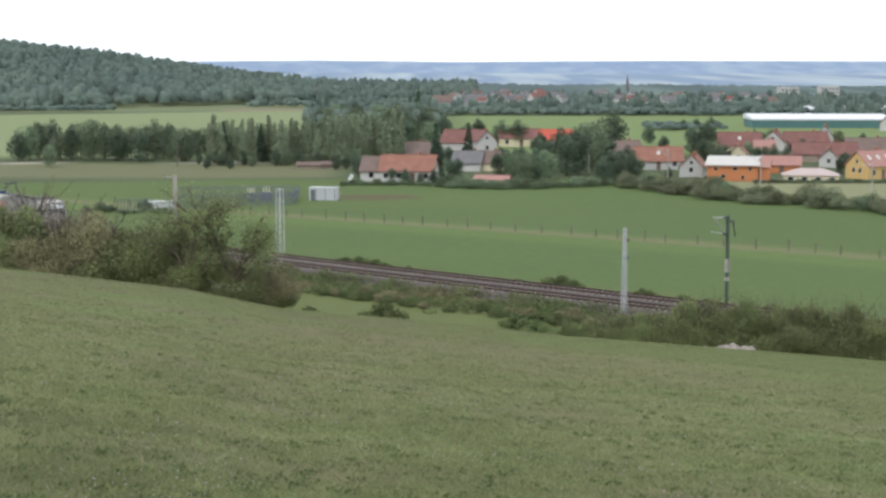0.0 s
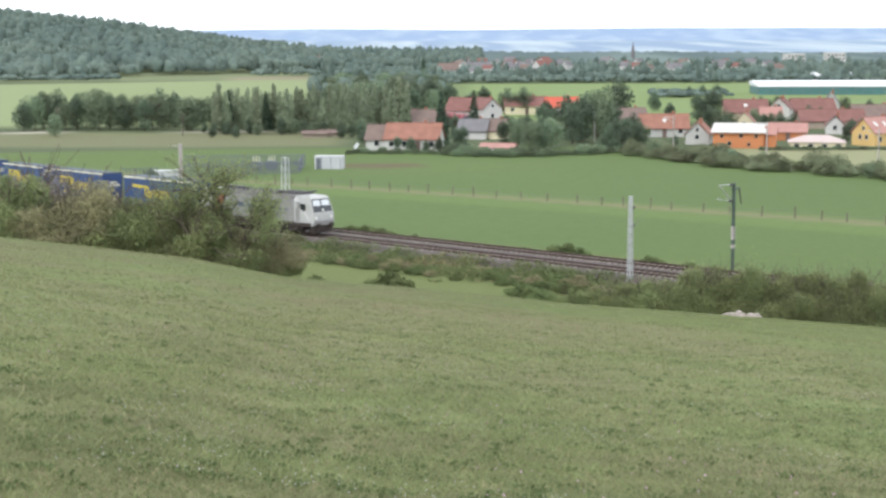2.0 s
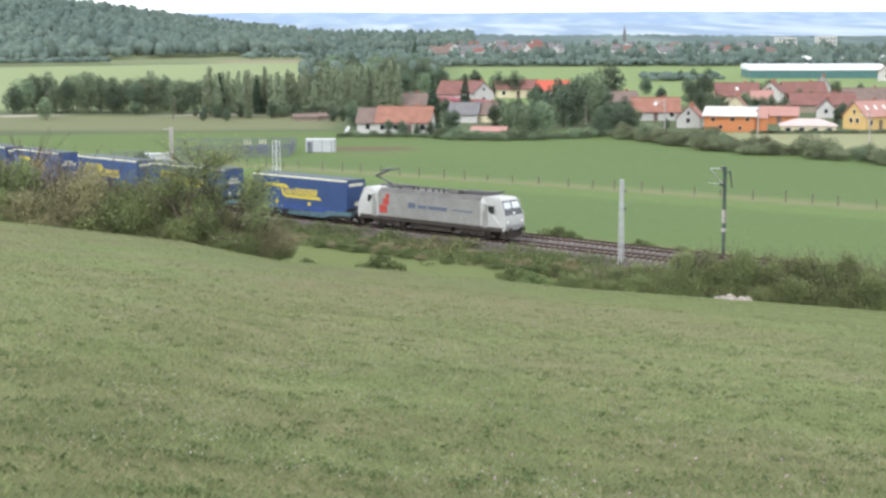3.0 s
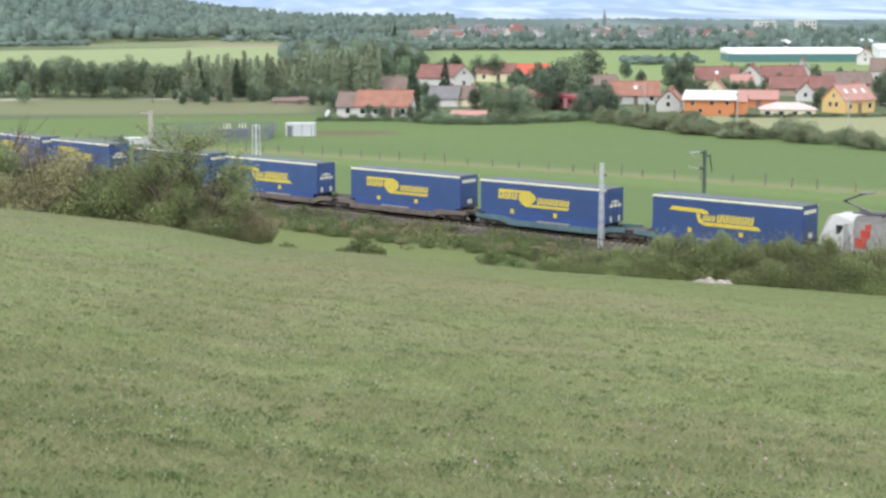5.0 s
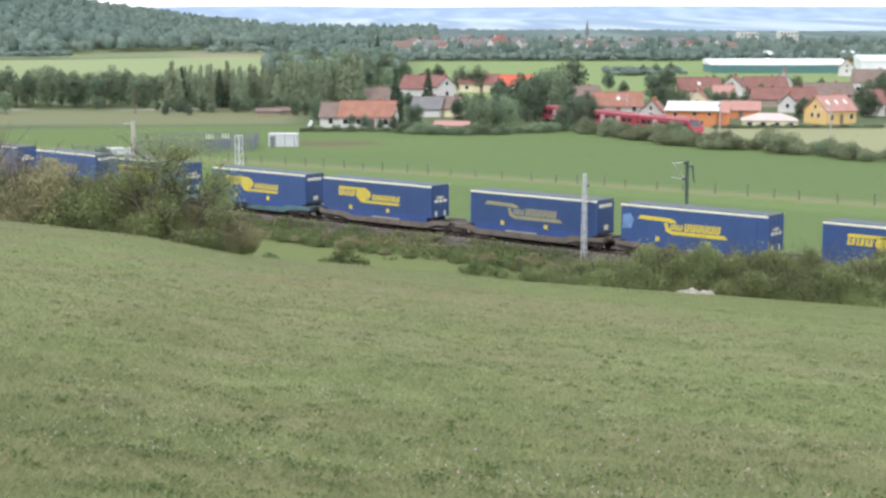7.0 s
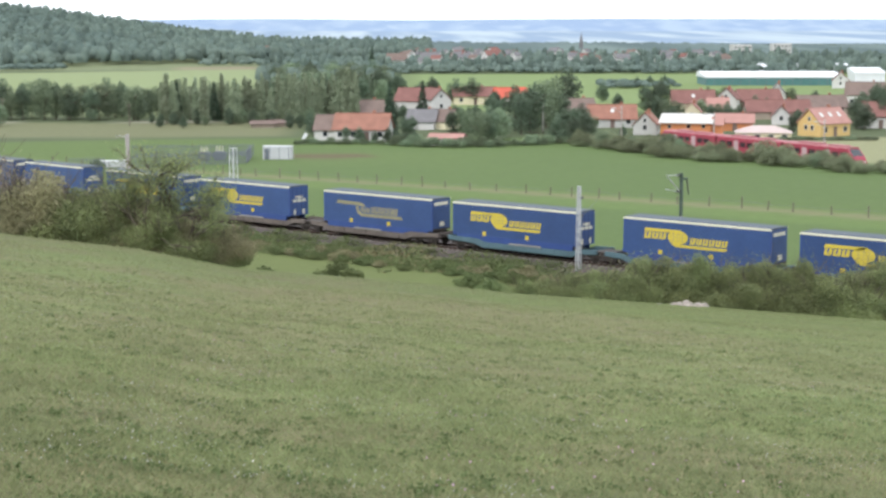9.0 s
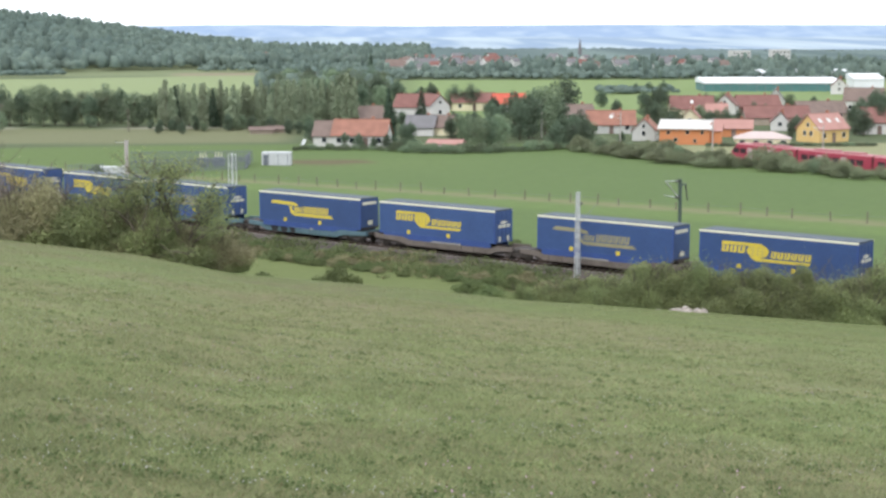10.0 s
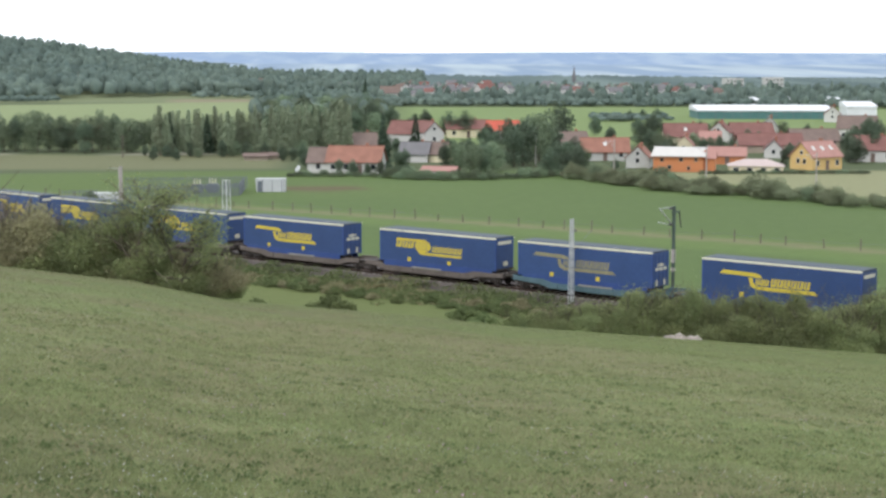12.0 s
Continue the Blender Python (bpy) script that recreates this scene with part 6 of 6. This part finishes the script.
# ---- field fence ----
rng = np.random.default_rng(33)
fence = thing("field_fence", "old wooden field fence with leaning posts", "fence")
f0, f1 = Vector((-24.6, 245.5, 0)), Vector((49.6, 179.1, 0))
fd = (f1 - f0).normalized()
s = -46.0
tops = []
while s < 128:
    p = f0 + fd * (s + rng.uniform(-0.4, 0.4))
    z = lz(p.x, p.y)
    hgt = rng.uniform(0.95, 1.55)
    lean = rng.uniform(-0.1, 0.1, 2)
    part("post", Shape().rod((p.x, p.y, z - 0.3), (p.x + lean[0], p.y + lean[1], z + hgt), 0.085, 0.075, 7), WOOD, fence)
    tops.append(Vector((p.x + lean[0] * 0.6, p.y + lean[1] * 0.6, z + hgt * 0.6)))
    s += rng.choice([3.6, 4.1, 4.6])
for k in range(len(tops) - 1):
    part("wire", Shape().rod(tops[k], tops[k + 1], 0.012, 0.012, 4), WIRE, fence)

# ---- substation ----
sub = thing("substation_fence", "blue-grey steel palisade fence round the substation", "fence")
pale = Shape().prism([(-0.06, 0), (0.06, 0), (0.06, 2.25), (0, 2.4), (-0.06, 2.25)], -0.02, 0.02, "y").mesh("pale", FENCE_GREY)


def palisade(p, q, step):
    p, q = Vector(p), Vector(q)
    n = int((q - p).length / step)
    ang = math.degrees(math.atan2(q.y - p.y, q.x - p.x))
    for k in range(n + 1):
        c = p.lerp(q, k / n)
        ob = part("pale", pale, FENCE_GREY, sub)
        ob.matrix_basis = pose(c.x, c.y, lz(c.x, c.y) - 0.1, 0, 0, ang)
    for zz in (0.5, 1.9):
        part("rail", Shape().rod((p.x, p.y, lz(p.x, p.y) + zz), (q.x, q.y, lz(q.x, q.y) + zz), 0.04, 0.04, 4), FENCE_GREY, sub)


palisade((-43, 262, 0), (-25.5, 272, 0), 0.3)
palisade((-25.5, 272, 0), (-26, 288, 0), 0.4)
palisade((-47.5, 290, 0), (-26, 292, 0), 0.35)
palisade((-51.5, 254, 0), (-46.5, 256, 0), 0.5)


def cabinet(name, label, x, y, turn, l, d, h, mat, ribs):
    c = thing(name, label, "container", pose(x, y, lz(x, y) - 0.1, 0, 0, turn))
    part("body", Shape().box(-l / 2, l / 2, -d / 2, d / 2, 0, h), mat, c, bevel=0.04)
    part("roof", Shape().box(-l / 2 - 0.06, l / 2 + 0.06, -d / 2 - 0.06, d / 2 + 0.06, h, h + 0.1), mat, c, bevel=0.02)
    for k in range(ribs):
        x = -l / 2 + (k + 0.5) * l / ribs
        part("rib", Shape().box(x - 0.05, x + 0.05, -d / 2 - 0.05, -d / 2 + 0.02, 0.15, h - 0.1), FENCE_GREY if k % 2 else mat, c)
    part("door", Shape().box(-l / 2 + 0.3, -l / 2 + 1.1, -d / 2 - 0.06, -d / 2 + 0.02, 0.1, h - 0.3), FENCE_GREY, c, "grey door")


cabinet("container_shed", "white ribbed container shed beside the fence", -21.0, 284, -6, 5.0, 2.4, 2.3, CONTAINER_WHITE, 6)
cabinet("switch_cabin", "low white switch cabin among the bushes", -46.2, 262, 10, 4.2, 2.4, 1.3, CONTAINER_WHITE, 4)
for k, (x, y) in enumerate(((-33.5, 280), (-31, 282))):
    t = thing("transformer", "grey transformer with pale insulators in the substation", "transformer", pose(x, y, lz(x, y)))
    part("tank", Shape().box(-0.8, 0.8, -0.6, 0.6, 0, 1.6), FENCE_GREY, t, bevel=0.06)
    for dx in (-0.5, 0, 0.5):
        part("insulator", Shape().rod((dx, 0, 1.6), (dx, 0, 2.5), 0.1, 0.06, 8), PALE_PRINT, t, "pale insulator")
    for dx in (-0.95, 0.95):
        part("radiator", Shape().box(dx - 0.12, dx + 0.12, -0.5, 0.5, 0.3, 1.4), FENCE_GREY, t)
sign = thing("leaning_board", "white board leaning on two posts by the field lane", "board", pose(-19.6, 331, lz(-19.6, 331), 0, 28, 0))
part("board", Shape().box(-0.35, 0.35, -0.05, 0.05, 0.3, 2.0), SHEET_WHITE, sign)
for dx in (-0.25, 0.25):
    part("post", Shape().rod((dx, 0.1, -0.6), (dx, 0.1, 1.6), 0.05, 0.05, 6), WOOD, sign)
for a, d, ln in ((-0.083, 378, 5.5), (-0.073, 381, 4.5)):
    make_house("field_hut", "low brown field hut with a pale roof", a, d, 4, ln, 3, 0.9, 0.5, BROWN_WALL, BROWN_ROOF, 1, 0, False, category="hut", group="field huts")

# ---- pale heap at the brow ----
rng = np.random.default_rng(44)
heap = thing("chalk_heap", "low heap of pale chalky rubble at the meadow's edge", "rubble", pose(18.6, 102.2, lz(18.6, 102.2)))
for k in range(26):
    x, y, r = rng.normal(0, 0.75), rng.normal(0, 0.35), rng.uniform(0.12, 0.3)
    verts = [(x + r * 1.5 * math.cos(6.28 * i / 7) * rng.uniform(0.8, 1.1), y + r * math.sin(6.28 * i / 7), -0.1) for i in range(7)] + [(x + r * 0.6 * math.cos(6.28 * i / 7 + 0.3), y + r * 0.5 * math.sin(6.28 * i / 7 + 0.3), r * rng.uniform(0.5, 0.9)) for i in range(7)]
    part("stone", Shape().add(verts, [(i, (i + 1) % 7, 7 + (i + 1) % 7, 7 + i) for i in range(7)] + [tuple(range(7, 14))]), FILM_WHITE, heap)


# ---- what moves ----
TRAIN_SPEED, TRAIN_AT = 25.5, 20.1
RED_SPEED = 23.0


def motions():
    times = [0.5 * k for k in range(25)]

    def ride(ob, ahead, length):
        """Carry a vehicle whose own x = 0 runs ahead metres before the train's mark, on the chord of its length."""
        rows = []
        for t in times:
            at = TRAIN_AT + TRAIN_SPEED * (t - 5.5) + ahead
            p, q = (on_track(at + d, TRACK_GAP).translation for d in length)
            k = -length[0] / (length[1] - length[0])
            c = p.lerp(q, k)
            way = q - p
            rows.append((t, pose(c.x, c.y, c.z, 0, -math.degrees(math.atan2(way.z, way.xy.length)), math.degrees(math.atan2(way.y, way.x)))))
        walk(ob, rows)
    ride(LOCO, 24.3, (-5.2, 5.2))
    for ob, back in WAGONS:
        ride(ob, back - 2.2, (-14.7, 14.7))
    for ob, back in TRAILERS:
        ride(ob, back, (0.0, 13.6))
    rows = []
    for t in times:
        p = BRANCH_MID + BRANCH_DIR * (RED_SPEED * (t - 7.11))
        rows.append((t, pose(p.x, p.y, BRANCH_Z, 0, 0, BRANCH_TURN)))
    walk(RED_TRAIN, rows)


motions()
